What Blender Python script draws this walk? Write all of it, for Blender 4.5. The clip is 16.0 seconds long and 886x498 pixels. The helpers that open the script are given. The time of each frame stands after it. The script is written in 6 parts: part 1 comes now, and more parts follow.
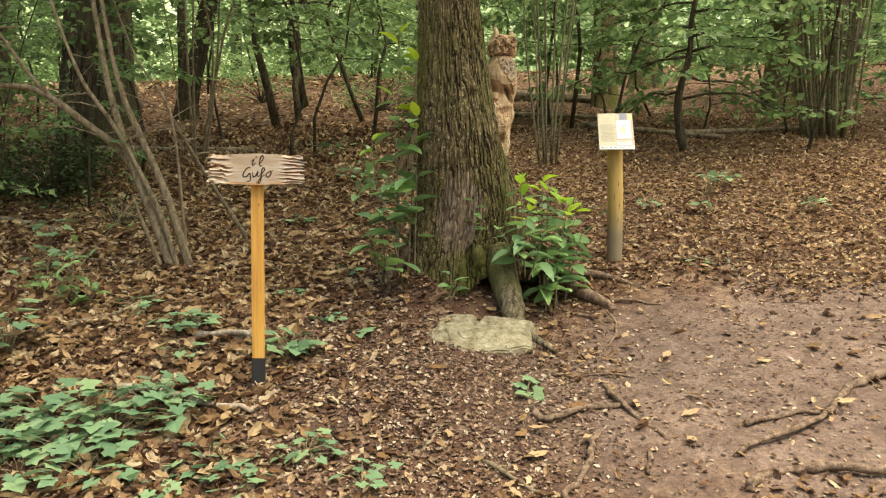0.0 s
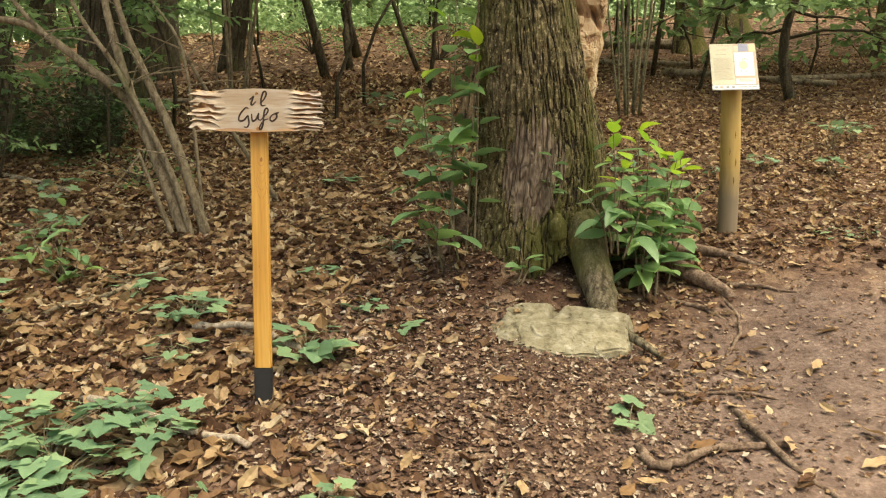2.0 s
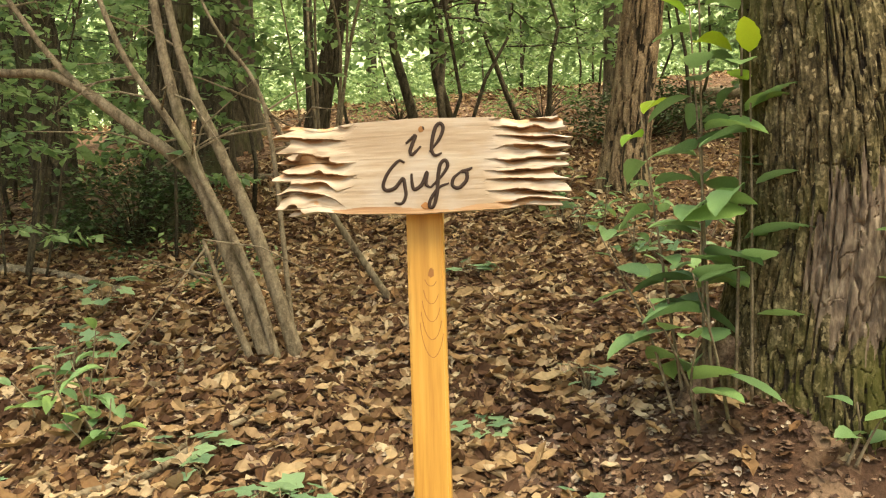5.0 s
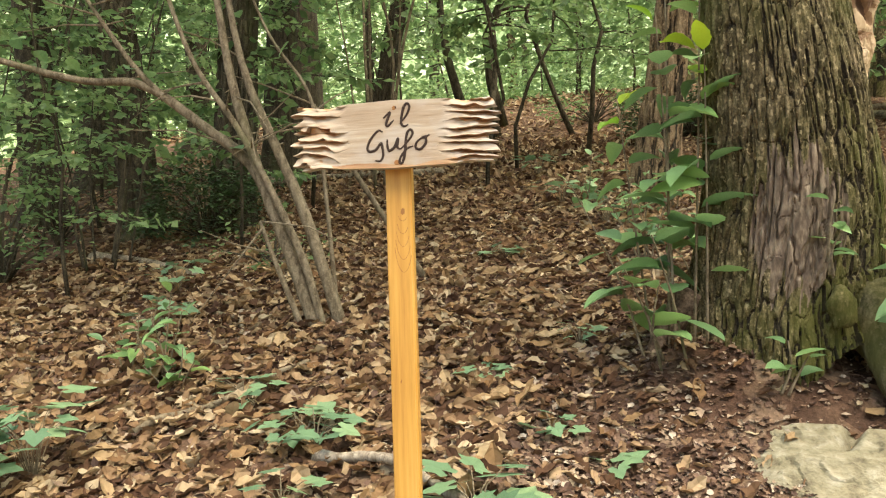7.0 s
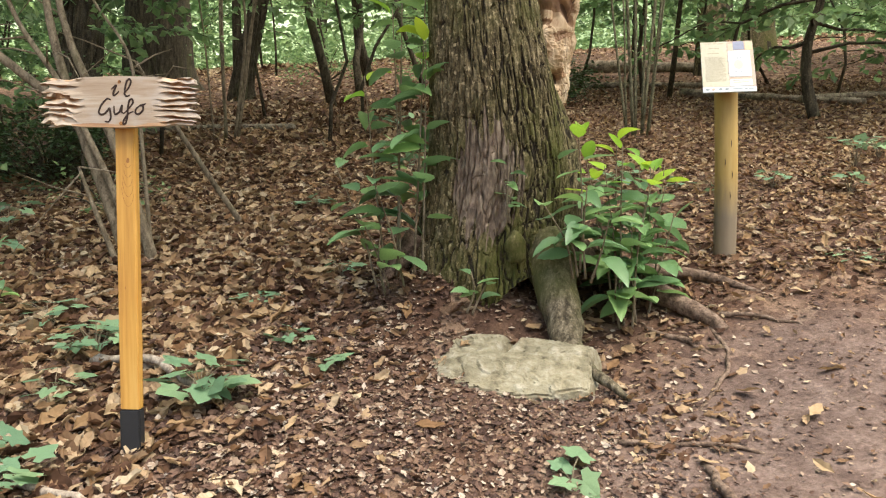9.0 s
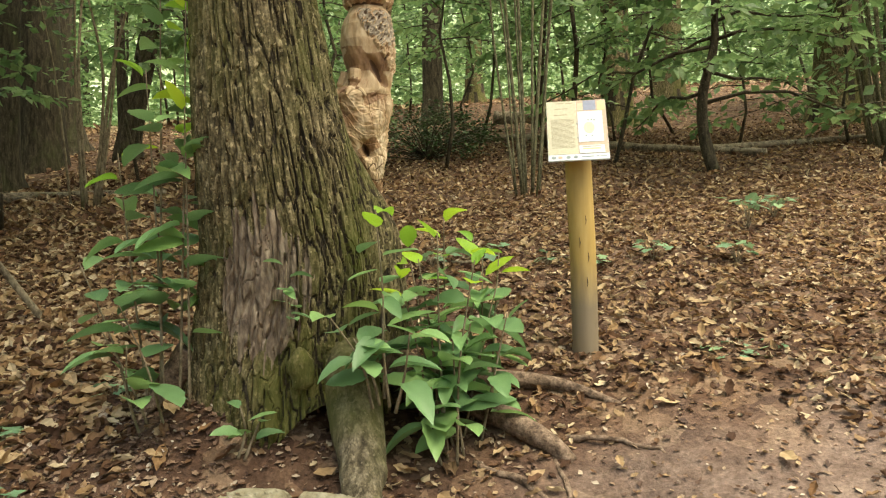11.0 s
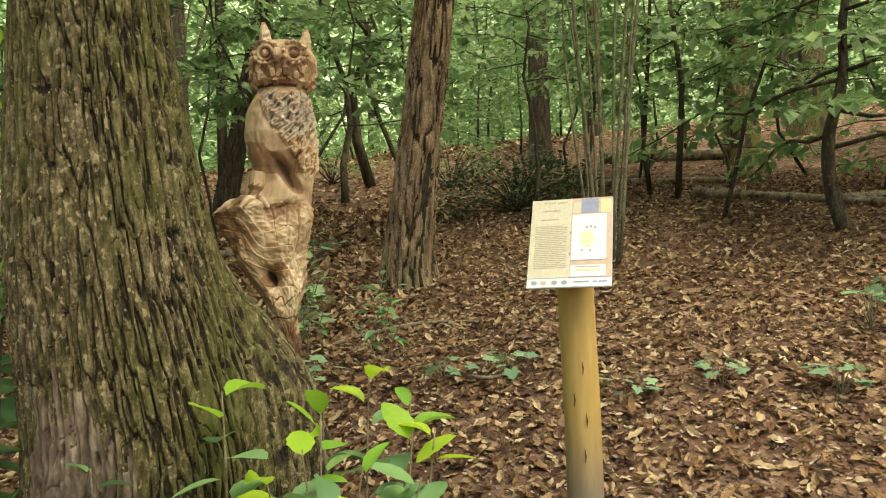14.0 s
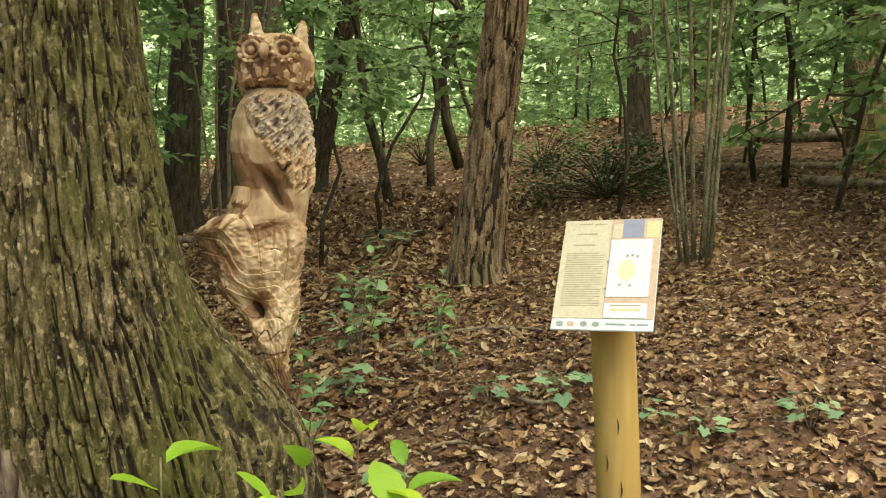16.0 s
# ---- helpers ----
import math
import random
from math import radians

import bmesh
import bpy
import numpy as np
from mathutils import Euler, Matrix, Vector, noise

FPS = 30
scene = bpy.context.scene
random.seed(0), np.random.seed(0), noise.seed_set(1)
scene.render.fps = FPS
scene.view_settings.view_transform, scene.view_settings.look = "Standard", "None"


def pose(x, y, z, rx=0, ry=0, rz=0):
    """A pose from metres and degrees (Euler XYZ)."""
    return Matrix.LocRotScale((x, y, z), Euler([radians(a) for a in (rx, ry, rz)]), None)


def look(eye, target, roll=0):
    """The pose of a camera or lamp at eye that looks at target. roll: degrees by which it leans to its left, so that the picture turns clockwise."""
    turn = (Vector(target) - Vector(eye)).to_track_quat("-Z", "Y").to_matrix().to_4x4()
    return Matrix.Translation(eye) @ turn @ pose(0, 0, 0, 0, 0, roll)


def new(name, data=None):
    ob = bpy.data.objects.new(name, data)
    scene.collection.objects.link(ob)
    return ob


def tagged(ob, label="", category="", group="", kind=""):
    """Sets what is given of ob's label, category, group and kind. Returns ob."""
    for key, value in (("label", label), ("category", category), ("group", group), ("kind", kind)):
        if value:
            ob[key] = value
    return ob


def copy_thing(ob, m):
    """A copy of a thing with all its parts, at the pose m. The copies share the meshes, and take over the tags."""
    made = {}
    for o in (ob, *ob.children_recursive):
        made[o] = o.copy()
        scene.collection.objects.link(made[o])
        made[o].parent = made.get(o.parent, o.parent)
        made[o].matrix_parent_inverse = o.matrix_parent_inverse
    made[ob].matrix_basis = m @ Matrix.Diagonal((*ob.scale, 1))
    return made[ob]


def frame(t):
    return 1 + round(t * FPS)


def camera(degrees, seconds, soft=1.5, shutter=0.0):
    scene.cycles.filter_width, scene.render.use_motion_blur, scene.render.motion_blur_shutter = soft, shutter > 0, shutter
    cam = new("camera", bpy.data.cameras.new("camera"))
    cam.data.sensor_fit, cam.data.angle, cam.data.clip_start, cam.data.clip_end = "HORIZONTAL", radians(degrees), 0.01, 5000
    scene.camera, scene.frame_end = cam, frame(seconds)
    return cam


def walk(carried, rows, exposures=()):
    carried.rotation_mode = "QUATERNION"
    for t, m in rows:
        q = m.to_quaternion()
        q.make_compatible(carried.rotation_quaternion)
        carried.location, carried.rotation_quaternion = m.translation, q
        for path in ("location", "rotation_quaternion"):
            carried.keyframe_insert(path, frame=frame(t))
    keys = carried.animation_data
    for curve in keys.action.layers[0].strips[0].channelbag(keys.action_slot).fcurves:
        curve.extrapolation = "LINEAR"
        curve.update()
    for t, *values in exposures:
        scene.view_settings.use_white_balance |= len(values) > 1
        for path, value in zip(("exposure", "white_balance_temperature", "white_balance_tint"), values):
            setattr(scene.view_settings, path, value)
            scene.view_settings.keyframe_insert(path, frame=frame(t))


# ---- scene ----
cam = camera(58.9, 16.0, 1.2)
PATH = [
    (0, (-0.047, -0.257, 1.674), (-0.025, 1.741, 1.602), 0.0),
    (0.5, (-0.003, -0.07, 1.646), (0.087, 1.927, 1.594), -1.1),
    (1, (0.009, 0.21, 1.655), (0.108, 2.207, 1.598), -1.0),
    (1.5, (0.035, 0.51, 1.671), (0.022, 2.504, 1.527), -0.5),
    (2, (-0.076, 0.792, 1.682), (-0.205, 2.78, 1.506), 0.1),
    (2.5, (-0.244, 1.116, 1.704), (-0.404, 3.101, 1.527), 0.7),
    (3, (-0.315, 1.451, 1.729), (-0.555, 3.432, 1.597), 0.3),
    (3.5, (-0.419, 1.678, 1.754), (-0.718, 3.653, 1.653), -0.0),
    (4, (-0.571, 1.93, 1.781), (-0.869, 3.907, 1.73), -0.2),
    (4.5, (-0.648, 2.16, 1.8), (-0.938, 4.139, 1.763), -0.6),
    (4.7, (-0.662, 2.25, 1.795), (-0.956, 4.228, 1.782), -1.2),
    (6.8, (-0.438, 1.925, 1.668), (-0.91, 3.869, 1.698), -1.7),
    (7, (-0.378, 1.823, 1.643), (-0.864, 3.763, 1.669), -1.7),
    (7.5, (-0.163, 1.589, 1.596), (-0.68, 3.521, 1.614), -1.1),
    (8, (-0.026, 1.374, 1.567), (-0.549, 3.304, 1.536), -0.3),
    (8.5, (0.066, 1.256, 1.546), (-0.303, 3.221, 1.492), -0.7),
    (9, (0.289, 1.295, 1.592), (0.063, 3.28, 1.504), -0.1),
    (9.5, (0.444, 1.422, 1.621), (0.325, 3.416, 1.532), 1.3),
    (10, (0.547, 1.65, 1.695), (0.516, 3.649, 1.635), 0.2),
    (10.2, (0.599, 1.73, 1.726), (0.577, 3.73, 1.7), -0.9),
    (12.3, (1.064, 2.465, 1.978), (0.909, 4.458, 2.033), -1.7),
    (12.5, (1.116, 2.536, 2.033), (0.939, 4.527, 2.098), -1.8),
    (13, (1.207, 2.673, 2.055), (0.916, 4.65, 2.145), -1.6),
    (13.5, (1.265, 2.822, 2.127), (0.869, 4.78, 2.227), -1.6),
    (14, (1.353, 2.896, 2.166), (0.912, 4.844, 2.27), -1.8),
    (14.5, (1.529, 2.982, 2.183), (1.072, 4.926, 2.279), -0.5),
    (15, (1.536, 3.065, 2.193), (1.027, 4.999, 2.237), 0.5),
    (15.5, (1.483, 3.22, 2.218), (0.836, 5.112, 2.26), 0.4),
    (16, (1.501, 3.292, 2.313), (0.804, 5.166, 2.359), -0.6),
]
walk(cam, [(t, look(e, g, r)) for t, e, g, r in PATH], [(0, 1.1, 7700, 4), (2, 1.1, 8000, 5), (3, 1.15, 8500, 6), (4.5, 1.55, 8700, 5), (6.8, 1.5, 7400, 6), (7.5, 1.5, 7000, 8), (9, 1.22, 6600, 10), (9.5, 1.22, 6800, 8), (10.2, 1.25, 7300, 4), (12.3, 1.1, 7600, 0), (16, 1.1, 7600, 0)])

# ---- world, sun and exposure ----
world = bpy.data.worlds.new("overcast_sky")
scene.world = world
world.use_nodes = True
wn = world.node_tree
sky = wn.nodes.new("ShaderNodeTexSky")
sky.sky_type = "NISHITA"
sky.sun_disc = False
sky.sun_elevation = radians(71)
sky.sun_rotation = radians(119)
sky.air_density = 1.6
sky.dust_density = 4.0
wn.links.new(sky.outputs[0], wn.nodes["Background"].inputs[0])
wn.nodes["Background"].inputs[1].default_value = 0.15
sun_data = bpy.data.lights.new("sun", "SUN")
sun_data.energy = 4.9
sun_data.angle = radians(60)
sun_data.color = (1.0, 0.93, 0.82)
sun = new("sun", sun_data)
sun.matrix_world = look((9, -1, 30), (0, 4, 0))


# ---- materials ----
def material(name):
    m = bpy.data.materials.new(name)
    m.use_nodes = True
    nt = m.node_tree
    return m, nt, nt.nodes["Principled BSDF"]


def ramp(nt, fac, stops):
    n = nt.nodes.new("ShaderNodeValToRGB")
    while len(n.color_ramp.elements) < len(stops):
        n.color_ramp.elements.new(0.5)
    for e, (p, c) in zip(n.color_ramp.elements, stops):
        e.position, e.color = p, (*c, 1)
    nt.links.new(fac, n.inputs[0])
    return n.outputs[0]


def coords(nt, scale=(1, 1, 1), space="Object"):
    tc = nt.nodes.new("ShaderNodeTexCoord")
    mp = nt.nodes.new("ShaderNodeMapping")
    mp.inputs["Scale"].default_value = scale
    nt.links.new(tc.outputs[space], mp.inputs[0])
    return mp.outputs[0]


def noise_tex(nt, vec, scale, detail=4, rough=0.55):
    n = nt.nodes.new("ShaderNodeTexNoise")
    n.inputs["Scale"].default_value = scale
    n.inputs["Detail"].default_value = detail
    n.inputs["Roughness"].default_value = rough
    nt.links.new(vec, n.inputs["Vector"])
    return n.outputs["Fac"]


def mix(nt, fac, a, b, mode="MIX"):
    n = nt.nodes.new("ShaderNodeMix")
    n.data_type, n.blend_type = "RGBA", mode
    for sock, v in ((n.inputs[0], fac), (n.inputs[6], a), (n.inputs[7], b)):
        if isinstance(v, bpy.types.NodeSocket):
            nt.links.new(v, sock)
        elif isinstance(v, (int, float)):
            sock.default_value = v
        else:
            sock.default_value = (*v, 1)
    return n.outputs[2]


def bump(nt, bsdf, height, strength, dist):
    n = nt.nodes.new("ShaderNodeBump")
    n.inputs["Strength"].default_value = strength
    n.inputs["Distance"].default_value = dist
    nt.links.new(height, n.inputs["Height"])
    nt.links.new(n.outputs[0], bsdf.inputs["Normal"])


def simple(name, stops, scale=20, rough=0.8, stretch=(1, 1, 1), bump_d=0.002, strength=0.5):
    m, nt, b = material(name)
    v = coords(nt, stretch)
    f = noise_tex(nt, v, scale, 6, 0.6)
    big = noise_tex(nt, v, scale * 0.17, 3)
    c = ramp(nt, f, stops)
    c = mix(nt, 0.55, c, ramp(nt, big, [(0.3, (0.45, 0.45, 0.45)), (0.7, (1, 1, 1))]), "MULTIPLY")
    nt.links.new(c, b.inputs["Base Color"])
    b.inputs["Roughness"].default_value = rough
    bump(nt, b, f, strength, bump_d)
    return m


def leaf_material(name, stops, rough=0.55, translucent=0.3, spots=None, spec=0.35):
    """Leaves: colour from leaf to leaf by a random value, a soft part of the light let through."""
    m, nt, b = material(name)
    g = nt.nodes.new("ShaderNodeNewGeometry")
    oi = nt.nodes.new("ShaderNodeObjectInfo")
    add = nt.nodes.new("ShaderNodeMath")
    add.operation = "ADD"
    nt.links.new(g.outputs["Random Per Island"], add.inputs[0])
    nt.links.new(oi.outputs["Random"], add.inputs[1])
    fr = nt.nodes.new("ShaderNodeMath")
    fr.operation = "FRACT"
    nt.links.new(add.outputs[0], fr.inputs[0])
    c = ramp(nt, fr.outputs[0], stops)
    f = noise_tex(nt, coords(nt), 60, 3)
    c = mix(nt, 0.5, c, ramp(nt, f, [(0.3, (0.55, 0.55, 0.5)), (0.65, (1, 1, 1))]), "MULTIPLY")
    nt.links.new(c, b.inputs["Base Color"])
    b.inputs["Roughness"].default_value = rough
    b.inputs["Specular IOR Level"].default_value = spec
    bump(nt, b, f, 0.4, 0.002)
    if translucent:
        tr = nt.nodes.new("ShaderNodeBsdfTranslucent")
        nt.links.new(c, tr.inputs[0])
        ms = nt.nodes.new("ShaderNodeMixShader")
        ms.inputs[0].default_value = translucent
        nt.links.new(b.outputs[0], ms.inputs[1])
        nt.links.new(tr.outputs[0], ms.inputs[2])
        nt.links.new(ms.outputs[0], nt.nodes["Material Output"].inputs[0])
    return m


def bark_material(name, dark, mid, light, moss, moss_amount, vertical=0.22, scale=26, depth=0.008, fleck=0.35, grain=0.8):
    m, nt, b = material(name)
    v = coords(nt, (1, 1, vertical))
    f = noise_tex(nt, v, scale, 7, 0.65)
    fine = noise_tex(nt, coords(nt), 120, 4, 0.7)
    c = ramp(nt, f, [(0.36, dark), (0.48, mid), (0.64, light)])
    lichen = noise_tex(nt, coords(nt, (1, 1, 0.7)), 75, 2, 0.5)
    c = mix(nt, grain, c, ramp(nt, fine, [(0.36, (0.38, 0.37, 0.36)), (0.5, (0.95, 0.95, 0.93)), (0.66, (1.55, 1.5, 1.4))]), "MULTIPLY")
    flecks = ramp(nt, lichen, [(0.615, (0, 0, 0)), (0.65, (fleck, fleck, fleck))])
    c = mix(nt, flecks, c, tuple(min(1, x * 1.9) for x in light))
    patch = noise_tex(nt, coords(nt, (1, 1, 0.5)), 2.6, 5, 0.6)
    mask = ramp(nt, patch, [(0.62 - moss_amount, (0, 0, 0)), (0.74 - moss_amount * 0.6, (0.8, 0.8, 0.8))])
    c = mix(nt, mask, c, mix(nt, f, tuple(x * 0.55 for x in moss), moss))
    nt.links.new(c, b.inputs["Base Color"])
    b.inputs["Roughness"].default_value = 0.9
    b.inputs["Specular IOR Level"].default_value = 0.2
    hsum = nt.nodes.new("ShaderNodeMath")
    hsum.operation = "MULTIPLY_ADD"
    hsum.inputs[1].default_value = 0.35
    nt.links.new(fine, hsum.inputs[0])
    nt.links.new(f, hsum.inputs[2])
    bump(nt, b, hsum.outputs[0], 0.9, depth)
    return m


def wood_material(name, dark, mid, light, grain=(30, 30, 2.2), rough=0.65, stain=None, soak=None, strength=0.5):
    """Wood with long grain, softer bands, stains, and for a soaked post a ragged edge of grey."""
    m, nt, b = material(name)
    v = coords(nt, grain)
    f = noise_tex(nt, v, 3.0, 6, 0.65)
    bands = noise_tex(nt, coords(nt, tuple(q * 0.35 for q in grain)), 2.2, 3, 0.5)
    s = mix(nt, 0.45, f, bands)
    c = ramp(nt, s, [(0.32, dark), (0.5, mid), (0.66, light)])
    if stain:
        p = noise_tex(nt, coords(nt), 7, 5, 0.6)
        c = mix(nt, ramp(nt, p, [(0.5, (0, 0, 0)), (0.64, (0.8, 0.8, 0.8))]), c, stain)
    if soak:
        colour, low, high = soak
        g = nt.nodes.new("ShaderNodeNewGeometry")
        sp = nt.nodes.new("ShaderNodeSeparateXYZ")
        nt.links.new(g.outputs["Position"], sp.inputs[0])
        wob = nt.nodes.new("ShaderNodeMath")
        wob.operation = "MULTIPLY_ADD"
        wob.inputs[1].default_value = 0.16
        nt.links.new(f, wob.inputs[0])
        nt.links.new(sp.outputs[2], wob.inputs[2])
        mr = nt.nodes.new("ShaderNodeMapRange")
        mr.inputs["From Min"].default_value, mr.inputs["From Max"].default_value = low, high
        mr.inputs["To Min"].default_value, mr.inputs["To Max"].default_value = 0.92, 0.0
        nt.links.new(wob.outputs[0], mr.inputs["Value"])
        grey = mix(nt, s, tuple(q * 0.55 for q in colour), colour)
        c = mix(nt, mr.outputs[0], c, grey)
    nt.links.new(c, b.inputs["Base Color"])
    b.inputs["Roughness"].default_value = rough
    bump(nt, b, s, strength, 0.003)
    return m


def ground_material():
    m, nt, b = material("forest_soil")
    v = coords(nt)
    big = noise_tex(nt, v, 1.3, 5, 0.6)
    mid = noise_tex(nt, v, 9, 6, 0.65)
    fine = noise_tex(nt, v, 55, 5, 0.7)
    humus = ramp(nt, mid, [(0.3, (0.04, 0.024, 0.017)), (0.5, (0.09, 0.053, 0.036)), (0.7, (0.17, 0.11, 0.075))])
    earth = ramp(nt, mid, [(0.3, (0.10, 0.069, 0.058)), (0.5, (0.155, 0.111, 0.093)), (0.72, (0.23, 0.174, 0.148))])
    cells = nt.nodes.new("ShaderNodeTexVoronoi")
    cells.inputs["Scale"].default_value = 13
    nt.links.new(v, cells.inputs["Vector"])
    sepc = nt.nodes.new("ShaderNodeSeparateColor")
    nt.links.new(cells.outputs["Color"], sepc.inputs[0])
    leafy = ramp(nt, sepc.outputs[0], [(0.0, (0.05, 0.027, 0.019)), (0.5, (0.11, 0.062, 0.04)), (0.85, (0.20, 0.13, 0.085)), (1.0, (0.32, 0.23, 0.16))])
    humus = mix(nt, 0.6, humus, leafy)
    # trodden earth: an oval stretch of bare ground that runs on to one side
    g = nt.nodes.new("ShaderNodeNewGeometry")
    sub = nt.nodes.new("ShaderNodeVectorMath")
    sub.operation = "SUBTRACT"
    sub.inputs[1].default_value = (2.42, 3.5, 0)
    nt.links.new(g.outputs["Position"], sub.inputs[0])
    mul = nt.nodes.new("ShaderNodeVectorMath")
    mul.operation = "MULTIPLY"
    mul.inputs[1].default_value = (1 / 2.1, 1 / 1.35, 0)
    nt.links.new(sub.outputs[0], mul.inputs[0])
    ln = nt.nodes.new("ShaderNodeVectorMath")
    ln.operation = "LENGTH"
    nt.links.new(mul.outputs[0], ln.inputs[0])
    wob = nt.nodes.new("ShaderNodeMath")
    wob.operation = "MULTIPLY_ADD"
    wob.inputs[1].default_value = 0.6
    nt.links.new(big, wob.inputs[0])
    nt.links.new(ln.outputs["Value"], wob.inputs[2])
    mr = nt.nodes.new("ShaderNodeMapRange")
    mr.inputs["From Min"].default_value, mr.inputs["From Max"].default_value = 1.1, 1.45
    mr.inputs["To Min"].default_value, mr.inputs["To Max"].default_value = 1.0, 0.0
    nt.links.new(wob.outputs[0], mr.inputs["Value"])
    c = mix(nt, mr.outputs[0], humus, earth)
    grit = ramp(nt, fine, [(0.35, (0.6, 0.58, 0.55)), (0.55, (1, 1, 1)), (0.72, (1.5, 1.45, 1.4))])
    c = mix(nt, 0.8, c, grit, "MULTIPLY")
    c = mix(nt, 0.6, c, ramp(nt, big, [(0.3, (0.6, 0.56, 0.55)), (0.65, (1.1, 1.05, 1.0))]), "MULTIPLY")
    nt.links.new(c, b.inputs["Base Color"])
    b.inputs["Roughness"].default_value = 0.95
    b.inputs["Specular IOR Level"].default_value = 0.15
    hs = nt.nodes.new("ShaderNodeMath")
    hs.operation = "MULTIPLY_ADD"
    hs.inputs[1].default_value = 0.5
    nt.links.new(fine, hs.inputs[0])
    nt.links.new(mid, hs.inputs[2])
    bump(nt, b, hs.outputs[0], 0.9, 0.02)
    return m


def plain(name, colour, rough=0.6, spec=0.4):
    m, nt, b = material(name)
    f = noise_tex(nt, coords(nt), 90, 4)
    c = mix(nt, ramp(nt, f, [(0.3, (0, 0, 0)), (0.7, (1, 1, 1))]), tuple(x * 0.86 for x in colour), tuple(min(1, x * 1.06) for x in colour))
    nt.links.new(c, b.inputs["Base Color"])
    b.inputs["Roughness"].default_value = rough
    b.inputs["Specular IOR Level"].default_value = spec
    return m


M_soil = ground_material()
M_dead = leaf_material("dead_leaves", [(0.0, (0.05, 0.025, 0.016)), (0.35, (0.125, 0.066, 0.037)), (0.6, (0.23, 0.14, 0.078)), (0.82, (0.36, 0.25, 0.148)), (1.0, (0.50, 0.40, 0.27))], 0.8, 0.15, None, 0.15)
M_fallen = leaf_material("pale_fallen_leaves", [(0.0, (0.17, 0.09, 0.043)), (0.5, (0.30, 0.19, 0.098)), (1.0, (0.47, 0.35, 0.21))], 0.8, 0.2, None, 0.15)
M_debris = leaf_material("leaf_debris", [(0.0, (0.048, 0.025, 0.018)), (0.4, (0.11, 0.06, 0.04)), (0.7, (0.195, 0.12, 0.078)), (0.9, (0.30, 0.22, 0.155)), (1.0, (0.43, 0.36, 0.29))], 0.8, 0.0)
M_green = leaf_material("broad_green_leaves", [(0.0, (0.12, 0.225, 0.10)), (0.5, (0.19, 0.335, 0.14)), (0.9, (0.25, 0.41, 0.15)), (1.0, (0.28, 0.45, 0.14))], 0.38, 0.35, None, 0.5)
M_tip = leaf_material("young_tip_leaves", [(0.0, (0.20, 0.40, 0.05)), (0.5, (0.36, 0.56, 0.05)), (1.0, (0.52, 0.66, 0.06))], 0.42, 0.45)
M_herb = leaf_material("seedling_leaves", [(0.0, (0.12, 0.22, 0.125)), (0.6, (0.18, 0.30, 0.165)), (1.0, (0.25, 0.37, 0.19))], 0.5, 0.3)
M_wood_green = leaf_material("understory_leaves", [(0.0, (0.10, 0.18, 0.075)), (0.5, (0.175, 0.285, 0.115)), (1.0, (0.29, 0.41, 0.18))], 0.45, 0.55)
M_dark_green = leaf_material("evergreen_leaves", [(0.0, (0.035, 0.065, 0.025)), (1.0, (0.08, 0.14, 0.05))], 0.4, 0.15)
M_bark = bark_material("furrowed_bark", (0.030, 0.023, 0.011), (0.085, 0.066, 0.034), (0.225, 0.18, 0.108), (0.085, 0.09, 0.018), 0.22, 0.30, 58, 0.008, 0.6)
# darker bark for the furrows, their shade put into the colour
M_fissure_shade = bark_material("bark_fissure_shade", (0.013, 0.010, 0.007), (0.03, 0.023, 0.015), (0.06, 0.047, 0.03), (0.04, 0.042, 0.014), 0.05, 0.35, 40, 0.006)
M_pole = bark_material("green_grey_pole_bark", (0.06, 0.055, 0.032), (0.125, 0.115, 0.07), (0.20, 0.185, 0.12), (0.13, 0.15, 0.05), 0.08, 0.4, 40, 0.003)
M_bark_dark = bark_material("dark_bark", (0.018, 0.014, 0.009), (0.044, 0.036, 0.024), (0.092, 0.075, 0.05), (0.07, 0.08, 0.028), 0.08)
M_bark_red = bark_material("ridged_brown_bark", (0.05, 0.034, 0.02), (0.16, 0.11, 0.066), (0.30, 0.22, 0.14), (0.13, 0.125, 0.045), 0.05, 0.16, 26, 0.014)
M_stem = bark_material("smooth_grey_stem", (0.085, 0.065, 0.042), (0.16, 0.125, 0.083), (0.24, 0.195, 0.135), (0.11, 0.12, 0.05), 0.06, 0.4, 40, 0.003, 0.2, 0.4)
M_stick = bark_material("pale_dead_stick", (0.15, 0.115, 0.085), (0.27, 0.22, 0.17), (0.40, 0.34, 0.27), (0.2, 0.18, 0.12), -0.05, 0.4, 40, 0.003, 0.2, 0.4)
M_root = bark_material("root_bark", (0.055, 0.036, 0.025), (0.125, 0.084, 0.06), (0.215, 0.155, 0.115), (0.11, 0.09, 0.05), -0.03, 1.0, 30, 0.005, 0.1, 0.35)
M_root_moss = bark_material("mossy_root_bark", (0.03, 0.024, 0.015), (0.085, 0.068, 0.043), (0.18, 0.15, 0.105), (0.11, 0.115, 0.03), 0.14, 0.3, 40, 0.007, 0.3, 0.6)
M_bare = simple("bare_weathered_trunk_wood", [(0.3, (0.06, 0.04, 0.028)), (0.5, (0.165, 0.118, 0.082)), (0.68, (0.32, 0.25, 0.18))], 62, 0.85, (1, 1, 0.35), 0.008, 0.9)
M_sign = wood_material("carved_pine_plank", (0.30, 0.21, 0.135), (0.40, 0.31, 0.225), (0.47, 0.40, 0.32), (3.5, 34, 34), 0.6, (0.42, 0.36, 0.31), None, 0.3)
